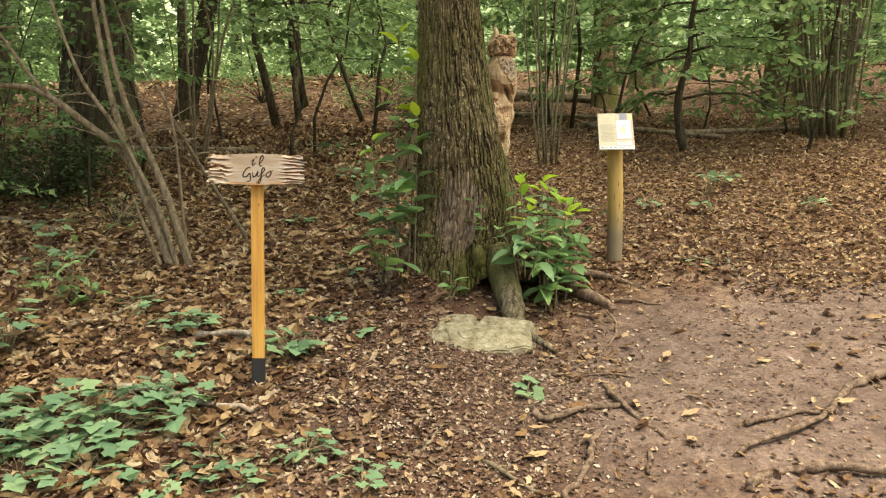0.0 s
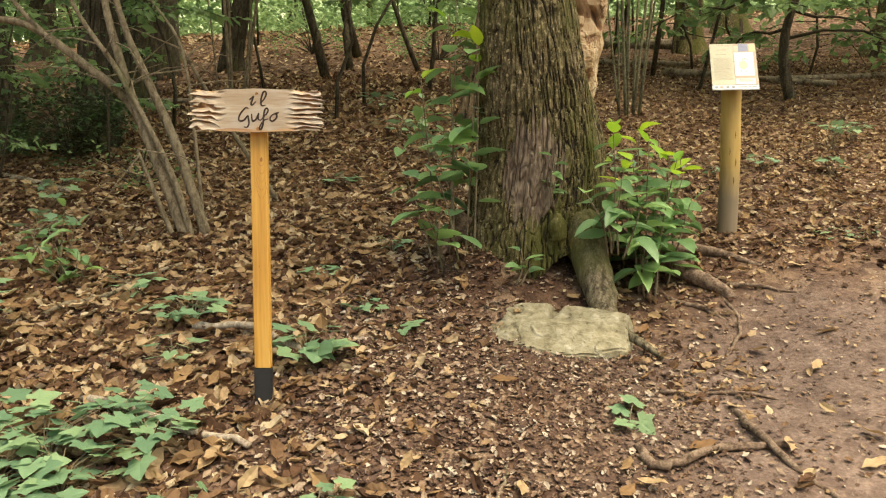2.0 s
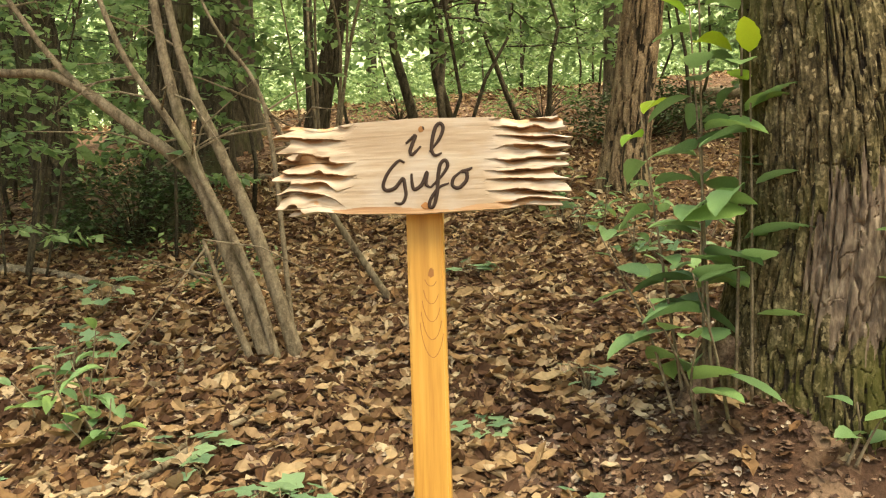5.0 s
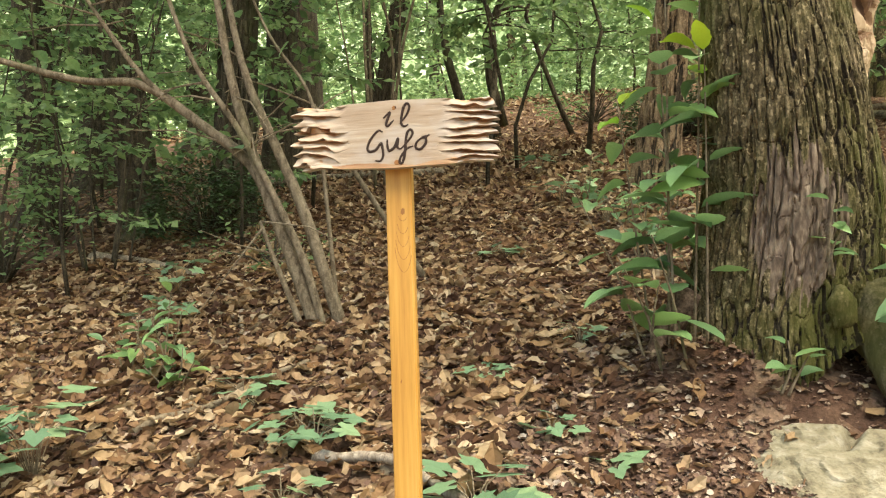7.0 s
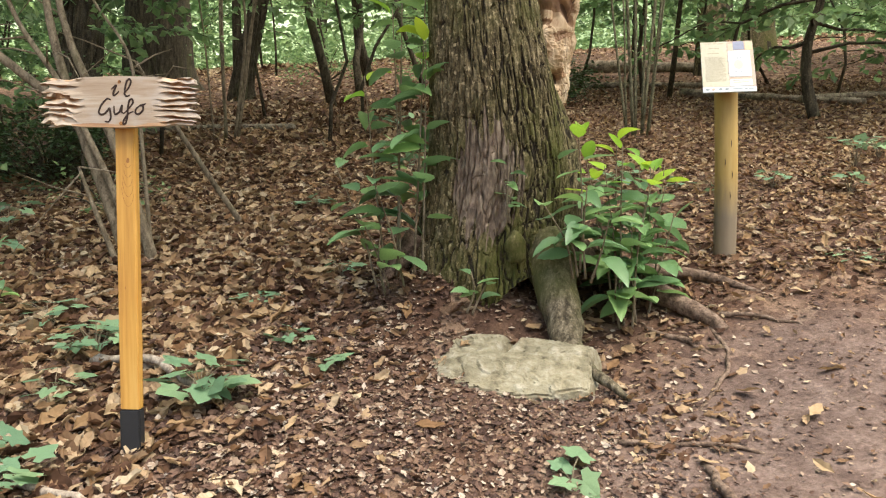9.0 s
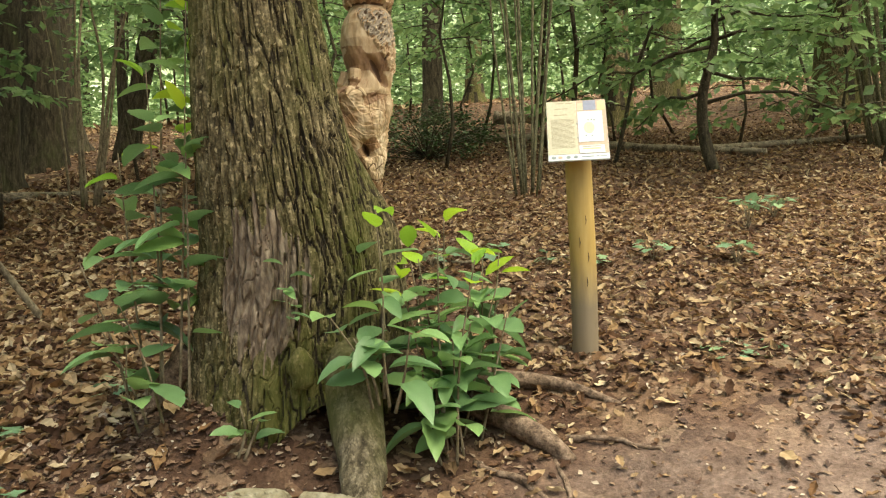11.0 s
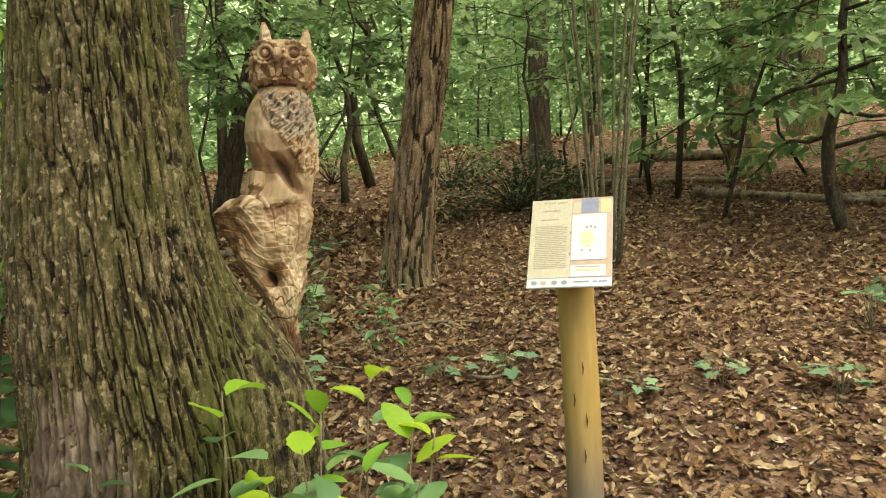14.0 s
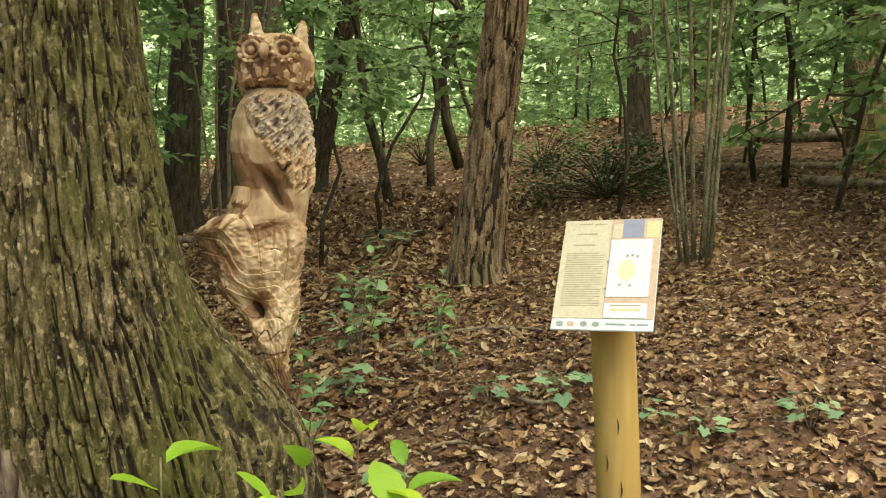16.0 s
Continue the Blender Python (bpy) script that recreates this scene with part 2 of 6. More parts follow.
M_split = wood_material("split_orange_wood", (0.27, 0.135, 0.065), (0.42, 0.25, 0.135), (0.54, 0.38, 0.24), (2.5, 40, 40), 0.75)
M_pine = wood_material("varnished_yellow_pine", (0.33, 0.14, 0.028), (0.54, 0.285, 0.06), (0.62, 0.37, 0.105), (22, 22, 0.9), 0.5)
M_knot = plain("dark_resin_knot", (0.30, 0.13, 0.04), 0.6)
M_black = plain("black_paint", (0.018, 0.018, 0.02), 0.6)
M_burnt = plain("burnt_lettering", (0.03, 0.015, 0.01), 0.8)
M_postwood = wood_material("treated_round_post", (0.27, 0.17, 0.045), (0.38, 0.25, 0.075), (0.45, 0.32, 0.115), (9, 9, 1.2), 0.7, None, ((0.20, 0.155, 0.11), 1.66, 1.86))
M_owl = wood_material("carved_owl_wood", (0.25, 0.15, 0.075), (0.42, 0.295, 0.17), (0.58, 0.46, 0.315), (14, 14, 3), 0.7, (0.24, 0.125, 0.055), None, 0.9)
M_owl_stain_shade = wood_material("stained_and_shade_painted_owl_wood", (0.13, 0.065, 0.03), (0.26, 0.145, 0.07), (0.40, 0.25, 0.13), (9, 9, 2.2), 0.75, (0.12, 0.06, 0.03), None, 0.8)
M_owl_grey = wood_material("weathered_grey_owl_wood", (0.16, 0.12, 0.085), (0.30, 0.245, 0.185), (0.46, 0.40, 0.32), (12, 12, 3), 0.8, None, None, 0.8)
# shade of the carved recesses put into the colour; also serves scratched lines
M_owl_shade_cuts = wood_material("carved_cuts_with_painted_shade", (0.045, 0.024, 0.013), (0.10, 0.052, 0.027), (0.18, 0.10, 0.05), (9, 9, 2.2), 0.8)
M_stone = simple("pale_lichened_stone", [(0.3, (0.11, 0.09, 0.055)), (0.44, (0.215, 0.185, 0.115)), (0.56, (0.275, 0.245, 0.165)), (0.7, (0.38, 0.345, 0.26))], 19, 0.92, (1, 1, 1), 0.02, 1.0)
M_log = bark_material("fallen_log_bark", (0.055, 0.044, 0.032), (0.16, 0.13, 0.095), (0.29, 0.24, 0.18), (0.10, 0.12, 0.04), 0.05, 1.0, 14, 0.01)
M_cream = plain("cream_print", (0.53, 0.485, 0.36), 0.35, 0.5)
M_white = plain("white_paper", (0.60, 0.64, 0.67), 0.4, 0.5)
M_pale = plain("pale_yellow_print", (0.60, 0.59, 0.40), 0.4, 0.5)
M_ink = plain("brown_print_lines", (0.36, 0.32, 0.23), 0.5)
M_orange = plain("autumn_photo_print", (0.50, 0.37, 0.28), 0.4)
M_blue = plain("blue_grey_photo_print", (0.24, 0.26, 0.36), 0.4)
M_yellow = plain("yellow_print", (0.58, 0.53, 0.30), 0.4)
M_grey = plain("grey_emblem_print", (0.24, 0.28, 0.29), 0.4)
M_steel = plain("dull_steel", (0.35, 0.35, 0.35), 0.4)


# ---- building helpers ----
RNG = np.random.default_rng(11)


def link_mesh(name, V, F, mat, parent=None, smooth=False, mats=None, index=None):
    V, F = np.asarray(V, float), np.asarray(F, int)
    me = bpy.data.meshes.new(name)
    me.vertices.add(len(V))
    me.vertices.foreach_set("co", V.ravel())
    me.loops.add(F.size)
    me.loops.foreach_set("vertex_index", F.ravel())
    me.polygons.add(len(F))
    me.polygons.foreach_set("loop_start", np.arange(0, F.size, F.shape[1]))
    for mm in (mats or [mat]):
        me.materials.append(mm)
    if index is not None:
        me.polygons.foreach_set("material_index", np.asarray(index, int))
    me.polygons.foreach_set("use_smooth", np.full(len(F), smooth))
    me.update(calc_edges=True)
    me.validate()
    ob = new(name, me)
    if parent:
        ob.parent = parent
    return ob


def part(name, bm, mat, parent, label="", smooth=False):
    me = bpy.data.meshes.new(name)
    if smooth:
        for f in bm.faces:
            f.smooth = True
    bm.to_mesh(me)
    bm.free()
    me.materials.append(mat)
    ob = new(name, me)
    ob.parent = parent
    return tagged(ob, label)


def child(name, me, parent, m):
    ob = new(name, me)
    ob.parent = parent
    ob.matrix_basis = m
    return ob


def base(name, x, y, z, label, category, group="", kind=""):
    e = new(name)
    e.empty_display_size = 0.1
    e.location = (x, y, z)
    return tagged(e, label, category, group, kind)


def bell(u, v, a, b):
    return np.exp(-(u / a) ** 2 - (v / b) ** 2)


def H(x, y):
    """Height of the ground: a slope that climbs to a crest, with a hollow on the path and low swells."""
    x, y = np.asarray(x, float), np.asarray(y, float)
    xx = 60 * np.tanh(x / 60)
    yy = np.where(y < 0, 8 * np.tanh(y / 8), np.where(y > 17, 17 + 10 * np.tanh((y - 17) / 10), y))
    z = -0.086 + 0.0324 * xx + 0.2702 * yy
    z = z - 0.10 * bell(x - 0.75, y - 4.15, 1.0, 0.7) + 0.09 * bell(x + 0.9, y - 3.7, 0.6, 0.8)
    z = z + 0.12 * bell(x - 1.2, y - 6.6, 1.3, 0.9) - 0.1 * bell(x + 2, y - 7.3, 1.5, 1)
    z = z + 0.23 * bell(x + 0.06, y - 4.78, 0.46, 0.30) + 0.13 * bell(x + 0.04, y - 4.5, 0.40, 0.17)
    return z


def hz(x, y):
    return float(H(x, y))


TABLE = np.random.default_rng(5).random((256, 256))


def vnoise(x, y, wrap=256):
    """Smooth value noise on a lattice that repeats after wrap cells in x."""
    ix, iy = np.floor(x).astype(int), np.floor(y).astype(int)
    fx, fy = x - ix, y - iy
    fx, fy = fx * fx * (3 - 2 * fx), fy * fy * (3 - 2 * fy)
    x0, x1, y0, y1 = ix % wrap, (ix + 1) % wrap, iy % 256, (iy + 1) % 256
    a, b = TABLE[x0 % 256, y0], TABLE[x1 % 256, y0]
    c, d = TABLE[x0 % 256, y1], TABLE[x1 % 256, y1]
    return (a * (1 - fx) + b * fx) * (1 - fy) + (c * (1 - fx) + d * fx) * fy


def tube(pts, radii, seg=8, rough=0.0, seed=0):
    """A tapered, closed tube along points, as vertices and triangles."""
    P = np.asarray(pts, float)
    R = np.broadcast_to(np.asarray(radii, float), (len(P),))
    T = np.gradient(P, axis=0)
    T /= np.linalg.norm(T, axis=1)[:, None] + 1e-9
    ref = np.array([0.0, 0, 1]) if abs(T[0, 2]) < 0.8 else np.array([1.0, 0, 0])
    rg = np.random.default_rng(seed)
    V = []
    a = np.arange(seg) / seg * 2 * np.pi
    for p, t, r in zip(P, T, R):
        u = ref - t * (ref @ t)
        u /= np.linalg.norm(u) + 1e-9
        ref = u
        w = np.cross(t, u)
        rr = r * (1 + rough * (rg.random(seg) - 0.5))
        V.append(p + np.outer(np.cos(a) * rr, u) + np.outer(np.sin(a) * rr, w))
    n = len(P)
    V = np.vstack(V + [P[:1], P[-1:]])
    i = np.arange(seg)
    j = (i + 1) % seg
    F = []
    for k in range(n - 1):
        F.append(np.stack([k * seg + i, k * seg + j, (k + 1) * seg + j], 1))
        F.append(np.stack([k * seg + i, (k + 1) * seg + j, (k + 1) * seg + i], 1))
    F.append(np.stack([np.full(seg, n * seg), j, i], 1))
    F.append(np.stack([np.full(seg, n * seg + 1), (n - 1) * seg + i, (n - 1) * seg + j], 1))
    return V, np.vstack(F)


def smooth_path(pts, n=8):
    """Points along a smooth curve through pts."""
    P = np.asarray(pts, float)
    P = np.vstack([2 * P[0] - P[1], P, 2 * P[-1] - P[-2]])
    out = []
    for k in range(1, len(P) - 2):
        for s in np.linspace(0, 1, n, endpoint=False):
            a, b, c, d = P[k - 1:k + 3]
            out.append(0.5 * ((2 * b) + (c - a) * s + (2 * a - 5 * b + 4 * c - d) * s ** 2 + (3 * b - a - 3 * c + d) * s ** 3))
    out.append(P[-2])
    return np.array(out)


def join(items):
    V, F, o = [], [], 0
    for v, f in items:
        V.append(v)
        F.append(np.asarray(f) + o)
        o += len(v)
    return np.vstack(V), np.vstack(F)


def rotations(yaw, pitch, roll):
    cy, sy, cp, sp, cr, sr = np.cos(yaw), np.sin(yaw), np.cos(pitch), np.sin(pitch), np.cos(roll), np.sin(roll)
    R = np.empty((len(yaw), 3, 3))
    R[:, 0, 0], R[:, 0, 1], R[:, 0, 2] = cy * cp, cy * sp * sr - sy * cr, cy * sp * cr + sy * sr
    R[:, 1, 0], R[:, 1, 1], R[:, 1, 2] = sy * cp, sy * sp * sr + cy * cr, sy * sp * cr - cy * sr
    R[:, 2, 0], R[:, 2, 1], R[:, 2, 2] = -sp, cp * sr, cp * cr
    return R


def scatter(TV, TF, pos, R, size):
    V = np.einsum("nij,nkj->nki", R, TV[None] * np.asarray(size).reshape(-1, 1, 1)) + pos[:, None, :]
    F = TF[None] + (np.arange(len(pos)) * len(TV))[:, None, None]
    return V.reshape(-1, 3), F.reshape(-1, 3)


def dead_leaf(width=0.21, curl=0.18, bend=0.1):
    """A dry leaf with a raised, wavy, uneven margin and a short stalk."""
    n = 5
    u = np.linspace(0, 1, n + 2)
    half = width * np.sin(np.pi * u ** 0.85) ** 0.7
    z = bend * u ** 2 + 0.03 * np.sin(u * 7)
    mid = np.stack([u, 0.03 * np.sin(u * 4), z], 1)
    up = np.stack([u + 0.03, half * (1 + 0.22 * np.cos(u * 21)), z + curl * (half / width) * (1 + 0.4 * np.sin(u * 9))], 1)[1:-1]
    dn = np.stack([u + 0.02, -half * (1 + 0.2 * np.cos(u * 17 + 1)), z + curl * 0.8 * (half / width) * (1 + 0.5 * np.cos(u * 8))], 1)[1:-1]
    V = np.vstack([mid, up, dn])
    F = []
    for k in range(n + 1):
        for o, flip in ((n + 1, False), (2 * n + 1, True)):
            a, b = o + k, o + k + 1
            tri = [[k, k + 1, b]] if k == 0 else [[k, k + 1, a]] if k == n else [[k, k + 1, b], [k, b, a]]
            F += [t[::-1] for t in tri] if flip else tri
    return V - [0.5, 0, 0], np.array(F)


def folded_leaf(width=0.28):
    V = np.array([[0, 0, 0], [0.45, width, 0.06], [1, 0, -0.05], [0.45, -width, 0.06]])
    return V, np.array([[0, 2, 1], [0, 3, 2]])


def serrated_leaf(width=0.2, droop=0.25, teeth=9, fold=0.10):
    """A long toothed leaf: midrib, two toothed edges, drooping to its tip."""
    n = teeth
    s = np.linspace(0, 1, n + 1)
    half = width * np.sin(np.pi * s ** 0.8) ** 0.75
    tooth = 1 + 0.12 * (np.arange(n + 1) % 2)
    z = -droop * s ** 2
    mid = np.stack([s, 0 * s, z], 1)
    lf = np.stack([s + 0.02, half * tooth, z + half * fold / width], 1)
    rt = np.stack([s + 0.02, -half * tooth, z + half * fold / width], 1)
    V = np.vstack([mid, lf[1:-1], rt[1:-1]])
    F = []
    L = lambda k: 0 if k == 0 else (n if k == n else n + k)
    Rr = lambda k: 0 if k == 0 else (n if k == n else n + n - 1 + k)
    for k in range(n):
        for q in ([k, k + 1, L(k + 1), L(k)], [k, Rr(k), Rr(k + 1), k + 1]):
            q2 = []
            for v in q:
                if v not in q2:
                    q2.append(v)
            F.append(q2[:3])
            if len(q2) == 4:
                F.append([q2[0], q2[2], q2[3]])
    return V, np.array(F)


def lobed_leaf():
    """A five-lobed leaf, a little cupped."""
    ang = np.radians([-150, -120, -95, -70, -48, -20, 0, 20, 48, 70, 95, 120, 150])
    rad = np.array([0.42, 0.58, 0.46, 0.76, 0.55, 0.72, 0.95, 0.72, 0.55, 0.76, 0.46, 0.58, 0.42])
    V = np.stack([np.cos(ang) * rad, np.sin(ang) * rad * 0.9, 0.12 * rad ** 2 - 0.18 * rad ** 3], 1)
    V = np.vstack([[[0, 0, 0]], V])
    F = np.array([[0, k, k + 1] for k in range(1, 13)])
    return V + [0.25, 0, 0], F

# ---- ground ----
def build_ground():
    u = np.sinh(np.linspace(-7.2, 7.2, 330)) * 1.9
    v = np.sinh(np.linspace(-7.2, 7.2, 330)) * 1.9
    X, Y = np.meshgrid(u + 0.4, v + 4.2, indexing="ij")
    near = np.exp(-((X / 30) ** 2 + ((Y - 5) / 30) ** 2))
    Z = H(X, Y) + near * (0.05 * (vnoise(X * 1.1 + 50, Y * 1.1 + 50) - 0.5) + 0.022 * (vnoise(X * 5 + 90, Y * 5 + 90) - 0.5))
    n = len(u)
    i, j = np.meshgrid(np.arange(n - 1), np.arange(n - 1), indexing="ij")
    a = (i * n + j).ravel()
    F = np.stack([a, a + n, a + n + 1, a + 1], 1)
    ob = link_mesh("ground", np.stack([X, Y, Z], -1).reshape(-1, 3), F, M_soil, smooth=True)
    tagged(ob, "brown forest soil sloping uphill with a bare trodden path", "ground", kind="structure")


def bare(x, y):
    """0 on leaf-covered ground, 1 on the trodden path."""
    q = np.sqrt(((x - 2.42) / 2.1) ** 2 + ((y - 3.5) / 1.35) ** 2) + 0.6 * vnoise(x * 1.3 + 7, y * 1.3 + 3)
    return np.clip((1.45 - q) / 0.35, 0, 1)


def mixed(x, y):
    """1 in the stretch before the tree where the litter is trodden small."""
    return np.exp(-(((x + 0.1) / 0.75) ** 2 + ((y - 3.6) / 1.3) ** 2) ** 2)


def litter(name, n, x0, x1, y0, y1, smin, smax, template, mat, label, keep, lift=0.012, tilt=0.35, seed=1):
    rg = np.random.default_rng(seed)
    x, y = rg.uniform(x0, x1, n), rg.uniform(y0, y1, n)
    k = rg.random(n) < keep(x, y) * (1 - 0.5 * bell(x - 0.25, y - 4.55, 0.5, 0.28))
    x, y = x[k], y[k]
    m = len(x)
    z = H(x, y) + 0.05 * (vnoise(x * 1.1 + 50, y * 1.1 + 50) - 0.5) + 0.022 * (vnoise(x * 5 + 90, y * 5 + 90) - 0.5)
    pos = np.stack([x, y, z + lift * (0.3 + rg.random(m))], 1)
    R = rotations(rg.uniform(0, 6.283, m), rg.normal(0, tilt, m), rg.normal(0, tilt, m))
    tilt_m = np.array(Matrix.Rotation(radians(14.5), 3, "X"))
    R = np.einsum("ij,njk->nik", tilt_m, R)
    s = (smin + (smax - smin) * rg.random(m) ** 1.6) * (1.22 - 0.5 / (1 + np.exp(-3 * (x + 0.4)))) * rg.uniform(0.85, 1.1, m)
    ob = link_mesh(name, *scatter(*template, pos, R, s), mat)
    tagged(ob, label, "leaf litter", kind="stuff")


build_ground()
litter("leaf_litter", 42000, -5, 5, 1.2, 8.5, 0.035, 0.1, dead_leaf(0.22, 0.2, 0.12), M_dead, "curled dry brown chestnut leaves covering the slope", lambda x, y: np.clip(1 - 0.97 * bare(x, y) - 0.75 * mixed(x, y), 0.02, 1), seed=1)
litter("leaf_litter", 33000, -5, 5, 1.2, 8.5, 0.03, 0.09, dead_leaf(0.27, -0.12, -0.08), M_dead, "flat dry tan leaves covering the slope", lambda x, y: np.clip(1 - 0.96 * bare(x, y) - 0.7 * mixed(x, y), 0.02, 1), seed=2)
litter("leaf_litter", 9000, -4.5, 5.5, 1.4, 10, 0.06, 0.115, dead_leaf(0.2, 0.14, 0.12), M_fallen, "pale long dry leaves lying loose on top", lambda x, y: np.clip(0.9 - 0.95 * bare(x, y) - 0.8 * mixed(x, y), 0.03, 1), 0.022, 0.4, seed=15)
litter("leaf_litter", 30000, -4.5, 6, 8.2, 12.5, 0.04, 0.1, folded_leaf(0.26), M_dead, "dry brown leaves up the middle slope", lambda x, y: 0 * x + 1, 0.014, 0.5, seed=14)
litter("leaf_litter", 40000, -9, 9, 8.3, 20, 0.05, 0.115, folded_leaf(0.24), M_dead, "dry brown leaves over the far slope", lambda x, y: np.clip(1.25 - (y - 8) / 14, 0, 1), seed=3)
litter("leaf_litter", 15000, -11, 11, -7, 9, 0.07, 0.14, folded_leaf(0.24), M_dead, "dry brown leaves on the outer slope", lambda x, y: np.where((np.abs(x) < 5) & (y > 1.2), 0.0, 1 - 0.9 * bare(x, y)), seed=9)
litter("leaf_litter", 26000, -16, 14, 19, 36, 0.14, 0.24, folded_leaf(0.24), M_dead, "dry brown leaves high on the far slope", lambda x, y: 0 * x + 1, seed=12)
litter("leaf_debris", 70000, -4, 4.2, 1.0, 7.5, 0.015, 0.05, folded_leaf(0.3), M_debris, "small broken leaf bits on the soil", lambda x, y: np.clip(0.95 - 0.5 * bare(x, y), 0, 1), 0.006, 0.3, seed=4)
litter("leaf_debris", 40000, -1.3, 1.1, 1.6, 5.0, 0.012, 0.042, dead_leaf(0.3, 0.15, 0.1), M_debris, "trodden leaf crumbs before the tree", lambda x, y: np.clip(mixed(x, y) * 1.2, 0, 1), 0.008, 0.35, seed=5)
litter("leaf_debris", 9000, -2, 5, 1.6, 6.0, 0.02, 0.05, dead_leaf(0.25, 0.1, 0.1), M_dead, "dry leaf scraps on the trodden path", lambda x, y: np.clip(bare(x, y), 0, 1) * 0.5, 0.008, 0.25, seed=6)

PATH_LEAF = [link_mesh("fallen_leaf", *(lambda t: (t[0] * s, t[1]))(dead_leaf(w, c, 0.1)), M_fallen) for s, w, c in ((0.10, 0.2, 0.08), (0.08, 0.26, -0.05), (0.11, 0.18, 0.06))]
for o in PATH_LEAF:
    tagged(o, "single dry brown leaf lying on bare soil", "leaf", "leaves on the path")
rg = np.random.default_rng(21)
spots = [(x, y) for x, y in zip(rg.uniform(-0.3, 3.2, 160), rg.uniform(2.3, 5.0, 160)) if float(bare(np.array(x), np.array(y))) > 0.3 or float(mixed(np.array(x), np.array(y))) > 0.5][:75]
for k, (x, y) in enumerate(spots):
    src = PATH_LEAF[k % 3]
    m = pose(x, y, hz(x, y) + 0.018 + 0.05 * float(vnoise(np.array(x * 1.1 + 50), np.array(y * 1.1 + 50)) - 0.5), 14.5 + rg.normal(0, 9), rg.normal(0, 9), rg.uniform(0, 360))
    if k < 3:
        src.matrix_basis = m
    else:
        copy_thing(src, m)


# ---- trunks with furrowed bark ----
def bark_trunk(zs, cx, cy, rad, nseg, z, cells, depth, lobes=(), zstretch=6.0, seed=0, raised=None):
    """A trunk through given heights, with radius by height, root lobes and real furrows. Also gives the angle and height of each face."""
    nz = len(z)
    a = np.arange(nseg) / nseg * 2 * np.pi
    zf = np.linspace(zs[0], zs[-1], 400)
    curves = []
    for q in (cx, cy, rad):
        c = np.interp(zf, zs, q)
        for _ in range(3):
            c = np.convolve(np.pad(c, 5, mode="edge"), np.ones(11) / 11, mode="valid")
        curves.append(np.interp(z, zf, c))
    X, Y, R = curves
    A, Z = np.meshgrid(a, z)
    rr = np.repeat(R[:, None], nseg, 1)
    for ang, amount, width, fall in lobes:
        d = np.angle(np.exp(1j * (A - radians(ang))))
        drop = 1 / (1 + np.exp((Z - fall[0]) / fall[1])) if isinstance(fall, tuple) else np.exp(-(Z - zs[0]) / fall)
        rr = rr + amount * np.exp(-(d / width) ** 2) * drop
    ca = A / (2 * np.pi)
    wav = 0.7 * vnoise(ca * 9 + seed, Z * 4 + seed, 9)
    n1 = vnoise(ca * cells + wav, Z * zstretch + seed * 3.1, cells) - 0.5
    n2 = vnoise(ca * cells * 2 + wav, Z * zstretch * 3 + seed, cells * 2) - 0.5
    n3 = vnoise(ca * max(3, cells // 2) + 0.8 * n2, Z * zstretch * 1.5 + 40, max(3, cells // 2)) - 0.5
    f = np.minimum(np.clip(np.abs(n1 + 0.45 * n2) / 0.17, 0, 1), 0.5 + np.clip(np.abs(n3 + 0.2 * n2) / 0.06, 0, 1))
    rr = rr + depth * (f - 0.6) + depth * 0.5 * n2 + 0.02 * (vnoise(ca * 5 + 3, Z * 1.6 + seed, 5) - 0.5)
    ZZ = Z
    if raised:
        ang, amount, width = raised
        d = np.angle(np.exp(1j * (A - radians(ang))))
        ZZ = Z + amount * np.exp(-(d / width) ** 2) * np.exp(-(Z - zs[0]) / 0.35)
    V = np.stack([X[:, None] + rr * np.cos(A), Y[:, None] + rr * np.sin(A), ZZ], -1).reshape(-1, 3)
    i, k = np.meshgrid(np.arange(nz - 1), np.arange(nseg), indexing="ij")
    q = (k + 1) % nseg
    F = np.stack([i * nseg + k, i * nseg + q, (i + 1) * nseg + q, (i + 1) * nseg + k], -1).reshape(-1, 4)
    # the last array marks deep furrow faces, which get the painted shade
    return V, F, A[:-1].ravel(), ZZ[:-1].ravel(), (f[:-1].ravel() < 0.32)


def clump_leaves(rg, centres, per, spread, size, flat=0.5, template=None):
    c = np.repeat(np.asarray(centres), per, 0)
    pos = c + rg.normal(0, 1, c.shape) * np.array([spread, spread, spread * flat])
    R = rotations(rg.uniform(0, 6.283, len(pos)), rg.normal(0, 0.35, len(pos)), rg.normal(0, 0.45, len(pos)))
    s = size * rg.uniform(0.6, 1.3, len(pos))
    return scatter(*(template or folded_leaf(0.3)), pos, R, s)


